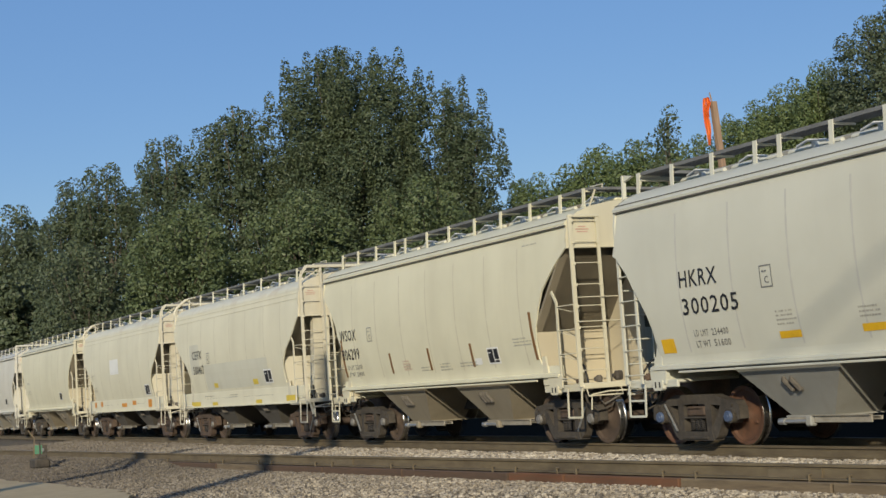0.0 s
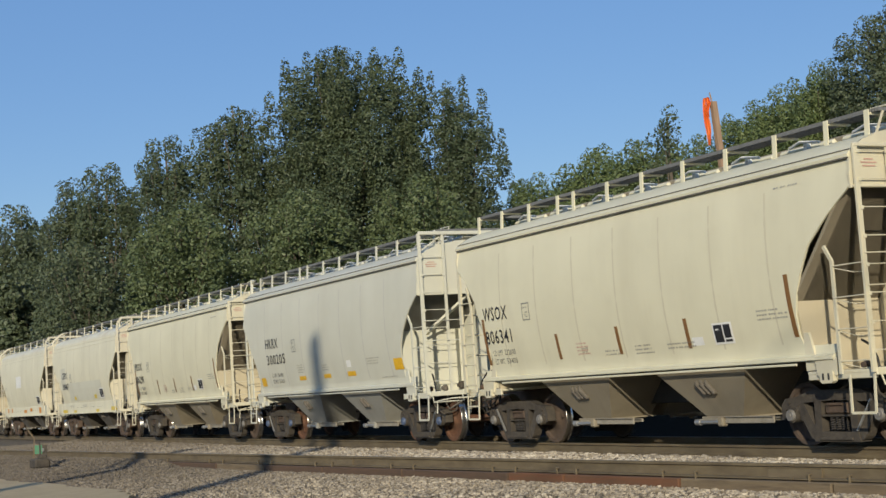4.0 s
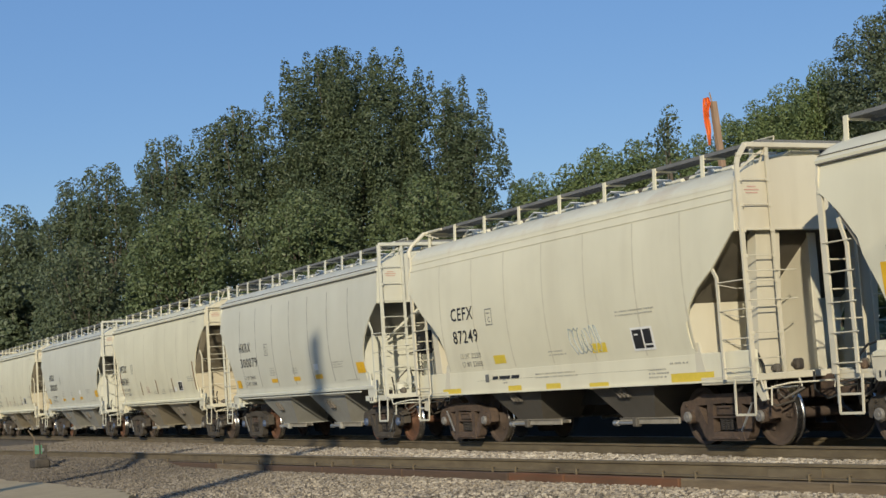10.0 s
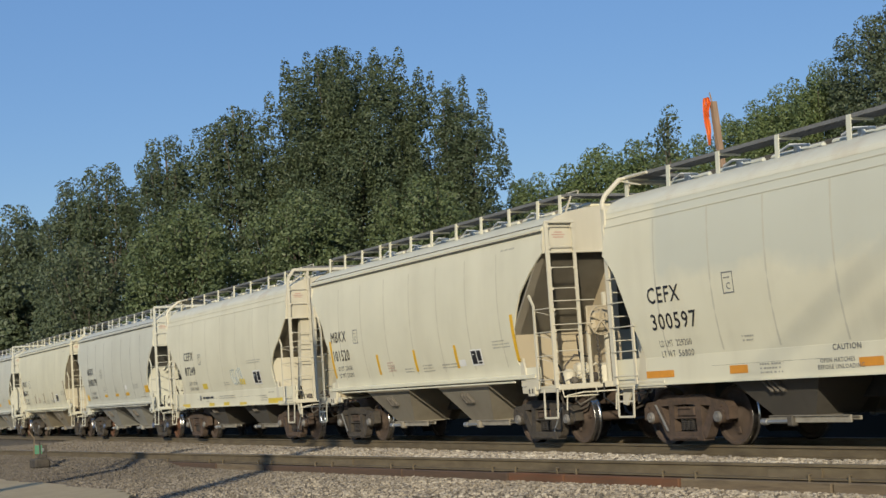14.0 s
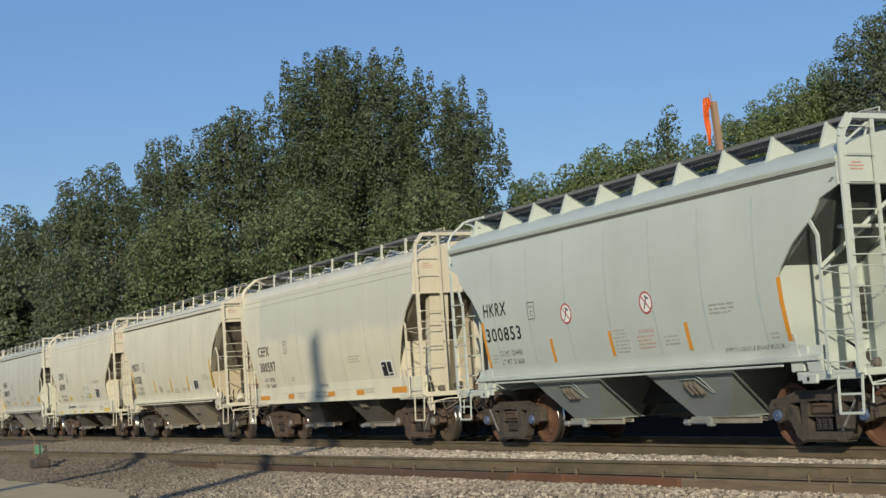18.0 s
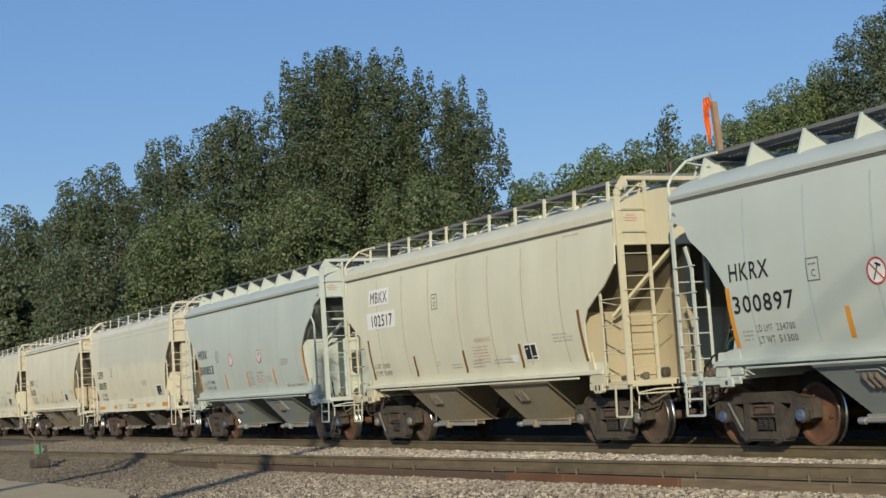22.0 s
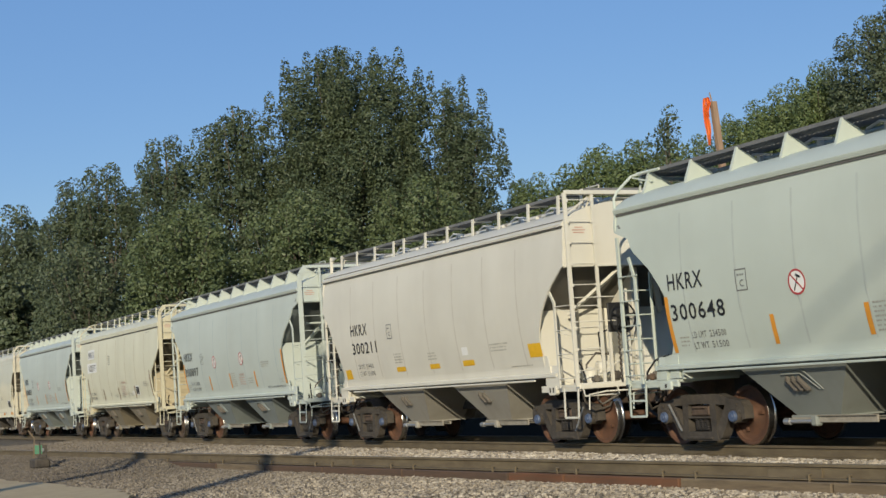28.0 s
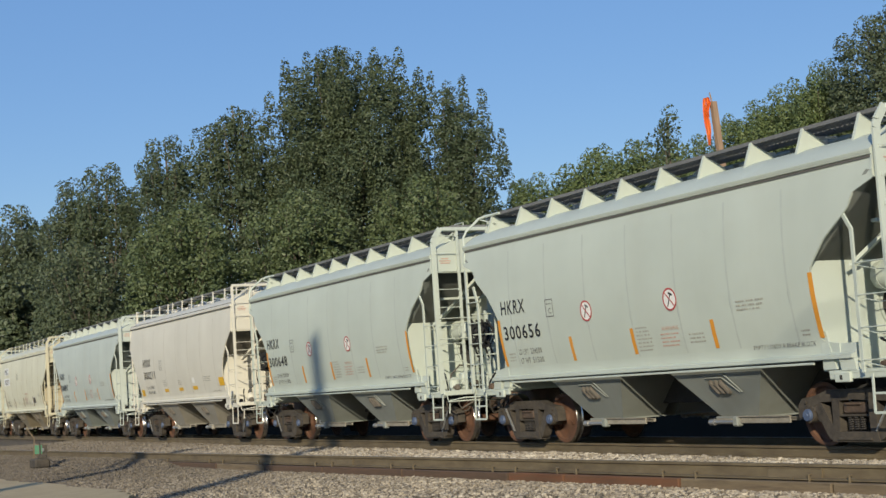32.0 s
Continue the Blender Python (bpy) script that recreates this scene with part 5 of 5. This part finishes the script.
BAR_A = [(-4.68, 1.52, 2.40), (-2.09, 1.52, 1.97), (-0.17, 1.52, 1.98), (1.73, 1.52, 1.98), (4.20, 1.55, 2.42)]
B_PRINT = [(0.06, 1.90, 7, 0.42), (1.45, 1.72, 3, 0.42), (2.72, 2.12, 3, 0.65), (4.0, 1.62, 2, 0.22), (-4.2, 1.68, 3, 0.22)]
B_RED = [(0.72, 1.76, 4, 0.5)]


def style_b(mark, number, load, x=-4.30, **more):
    return dict(more, x=x, mark=mark, number=number, load=load, signs=(-1.30, 1.13), orange=BAR_B, print=B_PRINT, red_print=B_RED, blue=1,
                words=(("WARNING", 0.78, 1.83, 0.06, 1), ("EMPTY LOADS & BRAKE BLOCK", 2.9, 1.42, 0.06, 0)), mw=0.90, nw=1.35, rows=(2.43, 1.96), lx=0.42, lz=1.67, **{"class": -2.62})


def style_grey(mark, number, load, x=-4.05, **more):
    return dict(more, mark=mark, number=number, load=load, blue=1, x=x, mw=0.95, nw=1.38, rows=(2.45, 2.03), **{"class": -1.95},
                yellow_blocks=((-4.60, 1.47, 0.34, 0.22), (-1.75, 1.55, 0.45, 0.10), (-0.10, 1.55, 0.45, 0.10), (1.40, 1.55, 0.48, 0.11), (4.08, 1.60, 0.46, 0.25)),
                print=((-1.75, 1.92, 4, 0.40), (-0.10, 1.86, 3, 0.40), (2.65, 1.90, 3, 0.7), (3.3, 1.45, 1, 0.8)), patches=((1.45, 1.76, 0.26, 0.16, 1),))


def style_cream(mark, number, load, bar, **more):
    d = dict(mark=mark, number=number, load=load, x=-4.66, mw=0.93, nw=1.0, rows=(2.36, 1.92), panel=((2.42, 1.54),), print=((-1.3, 1.66, 2, 0.2), (-0.6, 1.58, 2, 0.5), (0.3, 1.62, 3, 0.5), (1.2, 1.60, 2, 0.8), (3.5, 1.95, 3, 0.65), (4.1, 3.62, 1, 0.7)),
             red_print=((-1.45, 1.75, 4, 0.4),), patches=((1.86, 1.55, 0.28, 0.13, 1),), **{"class": -3.1})
    d[bar] = BAR_A
    d.update(more)
    return d


def style_flow(mark, number, load, **more):
    d = dict(mark=mark, number=number, load=load, x=-3.64, mw=0.95, nw=1.05, rows=(2.45, 2.0), panel=((2.6, 1.55),), rusty=1, **{"class": -2.2})
    d.update(more)
    return d


GREY = "pale grey steel covered hopper car with black lettering and yellow reflectors"
CREAM = "dusty cream steel covered hopper car with rust-brown reflector strips"
CREAMY = "dusty cream steel covered hopper car with bright yellow reflector strips"
FLOW = "faded cream hopper car with a deep side sill, rusty trucks"
BLUE = "pale blue-grey covered hopper car with round warning signs and orange strips"
GREEN = "pale green-grey covered hopper car with round warning signs and orange strips"
TRAIN = [
    ("round", "grey", GREY, -92.5, dict(blue=1)),
    ("round", "warm_grey", GREY, -79.4, dict(panel=((2.5, 1.6),))),
    ("tall", "cream", CREAM, -66.5, dict(panel=((2.5, 1.6),), print=((-4.2, 2.5, 2, 0.6), (-4.2, 2.1, 3, 0.7)))),
    ("flow", "pale_cream", "cream covered hopper car with one bright white patch and rusty sill", -53.55,
     dict(rusty=1, patches=((-1.2, 2.35, 1.25, 0.55, 1),), panel=((3.3, 1.5),), orange_blocks=((-4.4, 1.18, 0.3, 0.2), (-3.4, 1.2, 0.3, 0.2), (-0.2, 1.15, 0.7, 0.13), (1.3, 1.2, 0.5, 0.15), (3.4, 1.1, 0.45, 0.26)), print=((-4.2, 2.4, 3, 0.5), (-4.0, 1.9, 3, 0.5)))),
    ("flow", "pale_cream", FLOW, -40.65, style_flow("CEFX", "500467", (), patches=((-2.6, 1.5, 5.6, 0.75, 0), (-3.9, 2.0, 0.9, 0.9, 0)), pale_blocks=((-4.4, 1.03, 0.9, 0.13), (-1.9, 1.55, 0.35, 0.13), (-2.3, 1.03, 0.5, 0.1), (1.6, 1.55, 0.4, 0.15), (1.6, 1.03, 0.5, 0.1), (4.0, 1.05, 0.9, 0.15)), print=((-3.0, 1.3, 1, 1.0), (-0.6, 1.3, 2, 0.8)))),
    ("tall", "cream", CREAM, -27.75, style_cream("WSOX", "806299", ("LD LMT 232600", "LT WT 53400"), "brown")),
    ("round", "grey", GREY, -14.99, style_grey("HKRX", "300205", ("LD LMT 234400", "LT WT 51600"), -3.88)),
    ("tall", "cream", CREAM, -1.90, style_cream("WSOX", "806341", ("LD LMT 232600", "LT WT 53400"), "brown", x=-4.60)),
    ("round", "grey", GREY, 10.92, style_grey("HKRX", "300079", ("LD LMT 234000", "LT WT 52000"), -3.99, seams=1, brake=1)),
    ("flow", "pale_cream", FLOW, 23.75, style_flow("CEFX", "87249", ("LD LMT 223200", "LT WT 52600"), graffiti=0.75, maker=-2.35, pale_blocks=((-4.5, 0.99, 0.8, 0.12), (-2.15, 1.54, 0.45, 0.16), (-1.75, 1.0, 0.5, 0.11), (-0.35, 1.0, 0.5, 0.11), (1.35, 1.58, 0.45, 0.16), (1.1, 0.97, 0.6, 0.11), (3.5, 1.0, 1.1, 0.15)),
                                                print=((-0.7, 1.28, 2, 1.5), (-0.1, 1.66, 2, 0.6), (2.25, 2.2, 2, 1.3), (2.9, 1.22, 3, 0.55), (3.5, 1.3, 1, 0.5), (-1.95, 1.22, 2, 0.15)))),
    ("tall", "pale_cream", CREAMY, 36.73, style_cream("MBKX", "101520", ("LD LMT 232600", "LT WT 53200"), "yellow", x=-4.44, brake="pale", panel=((2.54, 1.54),), patches=((1.98, 1.55, 0.28, 0.13, 1),), yellow=[(x + 0.12, a, b) for x, a, b in BAR_A])),
    ("flow", "overpaint", FLOW, 49.90, style_flow("CEFX", "300597", ("LD LMT 229200", "LT WT 56800"), cut="wedge", panel=((3.52, 1.45),), x=-4.36, mw=0.86, nw=1.2, rows=(2.27, 1.85), lx=0.1, lz=1.58, class_z=2.27, **{"class": -2.42}, orange_blocks=((-4.75, 1.10, 0.75, 0.11), (-2.6, 1.10, 0.42, 0.12), (0.13, 1.10, 0.45, 0.12), (1.9, 1.10, 0.45, 0.12), (3.9, 1.10, 0.78, 0.13)),
                                                 words=(("CAUTION", -0.35, 1.34, 0.08, 0), ("OPEN HATCHES", -0.62, 1.18, 0.06, 0), ("BEFORE UNLOADING", -0.68, 1.09, 0.06, 0)), print=((-2.2, 1.62, 2, 0.3), (-1.9, 1.2, 3, 0.5), (1.75, 1.98, 3, 0.7), (2.4, 1.2, 2, 0.6)))),
    ("angular", "blue_grey", BLUE, 62.85, style_b("HKRX", "300853", ("LD LMT 234400", "LT WT 51600"), brake=0)),
    ("straight", "sand", "sand-coloured covered hopper car with white number sheets and brown strips", 75.90, style_cream("MBKX", "102517", ("LD LMT 233600", "LT WT 52400"), "brown", panels=1, x=-4.24, mw=0.92, nw=1.15, lx=-0.15, lz=1.66, brown=BAR_S, words=(("WARNING", 0.55, 1.98, 0.09, 1),), red_print=((0.42, 1.88, 6, 0.72),), class_z=2.75, **{"class": -1.13})),
    ("angular", "blue_grey", BLUE, 88.88, style_b("HKRX", "300897", ("LD LMT 234700", "LT WT 51300"))),
    ("round", "warm_grey", GREY, 101.93, style_grey("HKRX", "300211", ("LD LMT 234400", "LT WT 51600"), -3.95, brake=1)),
    ("angular", "green_grey", GREEN, 114.88, style_b("HKRX", "300648", ("LD LMT 234500", "LT WT 51500"))),
    ("angular", "green_grey", GREEN, 127.76, style_b("HKRX", "300656", ("LD LMT 234500", "LT WT 51500"), -4.25)),
]
CARS, WHEELS = [], []
for kind, colour, label, x_mid, style in TRAIN:
    CARS.append((hopper_car(kind, colour, label, x_mid, style, WHEELS), x_mid))


# ---- trees ----
def leaf_cloud(rng, lobes, per, size):
    """Leaf sprays set round the surface of many small lobes."""
    pts, nor = [], []
    for c, r in lobes:
        n = max(24, int(per * r[0] * r[2]))
        d = rng.normal(size=(n, 3))
        d /= np.linalg.norm(d, axis=1)[:, None]
        k = 0.72 + 0.34 * rng.random(n) ** 0.7
        pts.append(np.array(c) + d * np.array(r) * k[:, None])
        nor.append(d)
    p, d = np.concatenate(pts), np.concatenate(nor)
    n = len(p)
    nrm = d * 0.8 + rng.normal(0, 0.55, (n, 3)) + (0, 0, 0.3)
    nrm /= np.linalg.norm(nrm, axis=1)[:, None]
    t = np.cross(nrm, rng.normal(size=(n, 3)))
    t /= np.linalg.norm(t, axis=1)[:, None]
    b = np.cross(nrm, t)
    s = size * (0.55 + 0.9 * rng.random(n))[:, None]
    v = np.stack([p - t * s * 0.5, p - b * s * 0.36 + nrm * s * 0.08, p + t * s * 0.62, p + b * s * 0.36 + nrm * s * 0.08], 1).reshape(-1, 3)
    return v, np.arange(4 * n).reshape(-1, 4)


def tree(x, y, top, width, seed, mat, label, name="tree", low=0.12, size=0.155, per=430, dome=0.15, depth=0.75, lean=0.0, density=1.0, plume=0.72, gap=0.2, uneven=0.10, outline=None, upright=0.8):
    """A trunk that tapers and forks, limbs into the plumes of the crown, and leaf sprays with gaps between."""
    rng = np.random.default_rng(seed)
    base = height_at(x, y) - 0.05
    h = top - base
    th = tagged(new(name), label, name)
    th.matrix_basis = pose(x, y, base)
    lobes, tips = [], []
    count = max(7, int(density * 1.15 * width * width * depth / (4 * plume * plume) * 0.8))
    for i in range(count):
        a, q = i * 2.39996 + rng.random() * 0.7, math.sqrt((i + 0.3) / count)
        pr = plume * (0.7 + 0.6 * rng.random())
        px, py = math.cos(a) * q * (width / 2 - pr * 0.6), math.sin(a) * q * (width / 2 - pr * 0.6) * depth
        hk = h * (1 - dome * q ** 2.4 - uneven * rng.random())
        if outline:
            hk = float(np.interp(px * 0.45 + py * 0.89, *outline)) - base - pr * 0.2 - uneven * h * rng.random()
        tips.append((px, py, hk))
        z, k = hk - pr * 0.7, 0
        lobes.append(((px + lean * z, py, z), (pr * 0.72, pr * 0.72, pr * 0.85)))
        bottom = h * (low + 0.16 * rng.random())
        while z > bottom:
            z -= pr * (0.75 + 0.4 * rng.random())
            k += 1
            r = pr * (0.75 + 0.1 * min(k, 5)) * (0.75 + 0.5 * rng.random())
            if q < 0.62 and k > 4 and rng.random() < 0.55:
                continue
            if rng.random() < gap:
                continue
            lobes.append(((px * (1 + 0.02 * k) + rng.normal(0, 0.4 * plume) + lean * z, py * (1 + 0.02 * k) + rng.normal(0, 0.4 * plume), z), (r, r, r * upright)))
    if outline:
        # narrow spires along the top of the crown
        u = outline[0][0] + 0.3
        while u < outline[0][-1] - 0.2:
            top_z = float(np.interp(u, *outline)) - base - 0.35 * rng.random()
            r, back = 0.36 + 0.2 * rng.random(), rng.normal(0.8, 0.6)
            for k in range(4):
                w = r * (0.62 + 0.22 * k)
                lobes.append(((0.45 * u + 0.89 * back + rng.normal(0, 0.08), 0.89 * u - 0.45 * back, top_z - 0.55 - 0.8 * k), (w, w, 0.62)))
            u += 0.75 + 0.75 * rng.random()
    v, f = leaf_cloud(rng, lobes, per, size)
    me = bpy.data.meshes.new("crown")
    me.from_pydata(v.tolist(), [], f.tolist())
    me.materials.append(mat)
    cr = new("crown", me)
    cr.parent = th
    tr = max(0.07, h * 0.016)

    def trunk():
        g = Geo()
        zs = [0, 0.1, 0.3, 0.55, 0.8, 0.93]
        g.tube([(0.012 * h * math.sin(i * 1.3 + seed) * (i > 0) + lean * z * h, 0.010 * h * math.cos(i * 1.7 + seed) * (i > 0), z * h) for i, z in enumerate(zs)],
               [tr * 1.35, tr, tr * 0.85, tr * 0.6, tr * 0.3, tr * 0.1], 9)
        return g
    part("trunk", trunk, M_BARK, th, "", None, None, True)
    for px, py, hk in tips[1:16]:
        z0 = hk * (0.25 + 0.3 * rng.random())
        part("limb", lambda: Geo().tube([(lean * z0, 0, z0), (px * 0.6, py * 0.6, z0 + (hk - z0) * 0.4), (px, py, hk - 0.4)], [tr * 0.28, tr * 0.18, tr * 0.05], 6), M_BARK, th, "", None, None, True)
    return th


T_MAIN = "tall dark green cottonwood in full leaf behind the train"
T_SIDE = "leafy dark green tree in the wood behind the train"
T_BUSH = "dense bright green bush at the foot of the wood"
T_HILL = "broad green tree on the far side of the line"
tree(-76.9, 18.3, 20.9, 10.6, 11, M_LEAF, T_MAIN, gap=0.26, uneven=0.2, density=0.85, plume=0.66, size=0.14, per=560, upright=1.15, outline=((-4.6, -4.0, -3.3, -2.0, 0.5, 2.2, 3.7, 4.4, 5.0), (17.6, 19.4, 20.6, 21.05, 21.1, 20.85, 20.6, 19.4, 18.3)))
tree(-73.7, 23.4, 18.9, 7.4, 12, M_LEAF, T_MAIN, gap=0.42, uneven=0.22, density=0.7, plume=0.66, size=0.14, per=560, upright=1.15, outline=((-3.4, -1.8, -0.1, 1.4, 2.2, 2.8, 3.3), (19.0, 19.3, 18.9, 18.6, 17.3, 16.0, 14.7)))
tree(-80.4, 12.8, 19.2, 7.6, 13, M_LEAF, T_SIDE, dome=0.18)
tree(-84.7, 9.9, 17.9, 6.8, 14, M_LEAF, T_SIDE, dome=0.18)
tree(-88.6, 7.2, 16.5, 6.6, 15, M_LEAF, T_SIDE, dome=0.18)
tree(-91.8, 5.6, 15.7, 5.8, 16, M_LEAFDARK, T_SIDE, dome=0.18)
tree(-111.5, 6.0, 16.9, 7.6, 17, M_LEAFDARK, T_SIDE, size=0.2, per=330)
tree(-113.0, 0.9, 16.4, 6.6, 27, M_LEAFDARK, T_SIDE, size=0.2, per=330)
tree(-72.5, 6.8, 11.6, 7.0, 18, M_LEAFMID, T_BUSH, "bush", low=0.0)
tree(-71.0, 12.4, 12.0, 7.6, 19, M_LEAFMID, T_BUSH, "bush", low=0.0)
tree(-68.5, 18.6, 12.4, 7.6, 20, M_LEAFMID, T_BUSH, "bush", low=0.0)
tree(-79.0, 3.4, 10.6, 6.8, 21, M_LEAFDARK, T_BUSH, "bush", low=0.0)
tree(-96.0, 2.2, 10.0, 7.0, 22, M_LEAFDARK, T_BUSH, "bush", low=0.0, size=0.28)
tree(-66.0, 24.2, 9.4, 7.0, 23, M_LEAF, T_BUSH, "bush", low=0.0)
tree(-81.6, 33.2, 14.8, 7.0, 31, M_LEAFBRIGHT, T_HILL, dome=0.13, low=0.2, density=1.5)
tree(-62.7, 26.0, 13.1, 5.8, 32, M_LEAFBRIGHT, T_HILL, dome=0.13, low=0.2, plume=0.55, size=0.13, per=600, density=1.5)
tree(-57.6, 25.6, 12.5, 5.8, 33, M_LEAFBRIGHT, T_HILL, dome=0.13, low=0.2, plume=0.55, size=0.13, per=600, density=1.5)
tree(-50.95, 22.1, 12.8, 2.6, 34, M_LEAF, "slender young tree with thin top shoots", dome=0.3, low=0.4, plume=0.4, size=0.12, per=500, density=0.7)
tree(-49.5, 22.8, 11.4, 4.6, 35, M_LEAFBRIGHT, T_HILL, dome=0.3, low=0.2, plume=0.42, size=0.095, per=950, density=1.2, upright=1.2)
tree(-47.0, 23.8, 12.3, 5.4, 36, M_LEAFBRIGHT, T_HILL, dome=0.13, low=0.2, plume=0.42, size=0.095, per=950, density=1.2, upright=1.2)
tree(-44.4, 24.6, 13.05, 5.6, 37, M_LEAFBRIGHT, T_HILL, dome=0.12, low=0.2, plume=0.42, size=0.095, per=950, density=1.2, upright=1.2)
tree(-40.5, 25.4, 14.95, 6.3, 38, M_LEAFDARK, T_HILL, dome=0.16, low=0.2, plume=0.55, size=0.1, per=900, density=1.2)


def undergrowth():
    """The closed edge of the wood, too dense to count, and the weeds on the bank."""
    rng = np.random.default_rng(77)
    lobes = []
    for i in range(420):
        t = rng.random()
        x, y = -150 + 118 * t, 9 + 24 * t + 9 * rng.random() + (4 if t > 0.55 else 0)
        lobes.append(((x, y, 0.8 + rng.random() * 7.0), (1.6, 1.6, 1.8)))
    v, f = leaf_cloud(rng, lobes, 75, 0.4)
    me = bpy.data.meshes.new("undergrowth")
    me.from_pydata(v.tolist(), [], f.tolist())
    me.materials.append(M_LEAF)
    tagged(new("undergrowth", me), "dense dark undergrowth along the edge of the wood", "undergrowth", kind="stuff")
    lobes = []
    for i in range(1900):
        x, y = -110 + 105 * rng.random(), 3.8 + 3.6 * rng.random()
        r = 0.26 + 0.4 * rng.random()
        lobes.append(((x, y, height_at(x, y) + r * 0.5), (r, r, r)))
    v, f = leaf_cloud(rng, lobes, 260, 0.14)
    me = bpy.data.meshes.new("weeds")
    me.from_pydata(v.tolist(), [], f.tolist())
    me.materials.append(M_LEAFDARK)
    tagged(new("weeds", me), "low dark green weeds on the bank behind the line", "weeds", kind="stuff")


undergrowth()


# ---- poles ----
def flag_pole():
    """A leaning wooden post with an orange cloth tied to its top."""
    p = tagged(new("wooden_post"), "leaning weathered wooden post with an orange cloth", "post")
    p.matrix_basis = pose(-31.79, 9.80, height_at(-31.79, 9.80) - 0.26)
    part("post", lambda: Geo().bar((0.2, 0.4, 0), (0, 0, 7.7), 0.16, 0.13, (1, 0, 0)).tube([(-0.02, 0.0, 7.55), (-0.06, -0.05, 7.97)], 0.02, 6), M_POLE, p)
    right = Vector((0.45, 0.89, 0))

    def cloth(x0, wide, long, seed, z0):
        """A hanging sheet gathered at its top, in folds."""
        rng = random.Random(seed)
        g, vs = Geo(), []
        n, k = 9, 20
        for i in range(k + 1):
            t = i / k
            w = wide * (0.35 + 0.9 * math.sin(math.pi * min(1.0, 0.10 + 0.86 * t)) ** 0.8) * (1 + 0.12 * math.sin(9 * t + seed))
            for j in range(n + 1):
                u = j / n - 0.5
                side = u * w + x0 + 0.05 * t * (1 if seed % 2 else -0.4) + 0.02 * math.sin(7 * t + seed)
                fold = 0.045 * math.sin(u * 15 + 2.5 * t + seed) + 0.02 * math.sin(11 * t + 5 * u)
                p = right * side + Vector((0.89, -0.45, 0)) * (fold + 0.12)
                vs.append((p.x, p.y, z0 - long * t - 0.05 * abs(u) * rng.random()))
        g.add(vs, [(i * (n + 1) + j, i * (n + 1) + j + 1, (i + 1) * (n + 1) + j + 1, (i + 1) * (n + 1) + j) for i in range(k) for j in range(n)])
        return g
    part("cloth", lambda: cloth(-0.26, 0.12, 1.3, 3, 7.80), M_CLOTH, p, "orange cloth hanging in folds", None, None, True)
    part("cloth_end", lambda: cloth(-0.17, 0.09, 0.55, 6, 7.82), M_CLOTH, p, "loose orange cloth end", None, None, True)
    return p


flag_pole()


def utility_pole(x, y, h, label):
    p = tagged(new("utility_pole"), label, "utility pole")
    p.matrix_basis = pose(x, y, -0.34)
    part("post", lambda: Geo().tube([(0, 0, 0), (0, 0, h)], [0.22, 0.20], 12), M_POLE, p)
    part("brace", lambda: Geo().tube([(0, 0, h - 1.0), (-1.7, -0.4, h - 2.7)], 0.11, 8), M_POLE, p)
    return p


# behind the camera; its shadow crosses the yard and falls on the cars
utility_pole(-0.62, -24.21, 15.87, "tall weathered wooden pole standing behind the yard")
utility_pole(-7.75, -25.17, 13.14, "weathered wooden pole standing behind the yard")


def overhead_cable(a, b, sag, r):
    """A slack cable between two poles, its shadow slanting over the cars."""
    a, b = Vector(a), Vector(b)
    pts = [a.lerp(b, i / 24) - Vector((0, 0, sag * 4 * (i / 24) * (1 - i / 24))) for i in range(25)]
    c = tagged(new("overhead_cable"), "thick black overhead cable strung between wooden poles", "cable")
    part("strand", lambda: Geo().tube(pts, r, 6), M_HOSE, c, "", None, None, True)


utility_pole(30.0, -24.6, 21.6, "tall weathered wooden pole beyond the yard")
overhead_cable((-0.62, -24.21, 6.17), (30.0, -24.6, 20.77), 0.1, 0.03)
overhead_cable((-0.62, -24.21, 5.5), (30.0, -24.6, 20.3), 0.2, 0.022)


# ---- stones on the ground ----
def ballast_place(rng):
    x = -12 - 50 * rng.random() ** 1.3
    side = SIDE_Y0 + SIDE_SLOPE * x
    y = -0.95 + (side + 0.06 + 0.95) * rng.random()
    return x, y, height_at(x, y) + 0.015


def gravel_place(rng):
    x = -11 - 40 * rng.random() ** 1.2
    side = SIDE_Y0 + SIDE_SLOPE * x
    y = side - 0.16 - 4.2 * rng.random() ** 1.3
    return x, y, height_at(x, y) + 0.008


stones("ballast_stones", "pale grey crushed limestone ballast between the rails", 32000, ballast_place, 0.060, M_STONE)
stones("gravel_stones", "dusty brown-grey gravel scattered beside the siding rail", 46000, gravel_place, 0.040, M_STONEDARK)


# ---- what moves ----
def travelled(t):
    """Metres that the train has gone at t seconds."""
    return 4.62398 * t - 0.00204092 * (t - 16) ** 2 + 0.00000936725 * (t - 16) ** 3


def motions():
    for car, x_mid in CARS:
        walk(car, [(t, pose(x_mid - travelled(t), 0, 0)) for t in range(33)])
    for i, (ws, ax) in enumerate(WHEELS):
        walk(ws, [(k / 10, pose(ax, 0, 0.457, 0, -math.degrees(travelled(k / 10) / 0.457) + 40 * i, 0)) for k in range(321)])


motions()
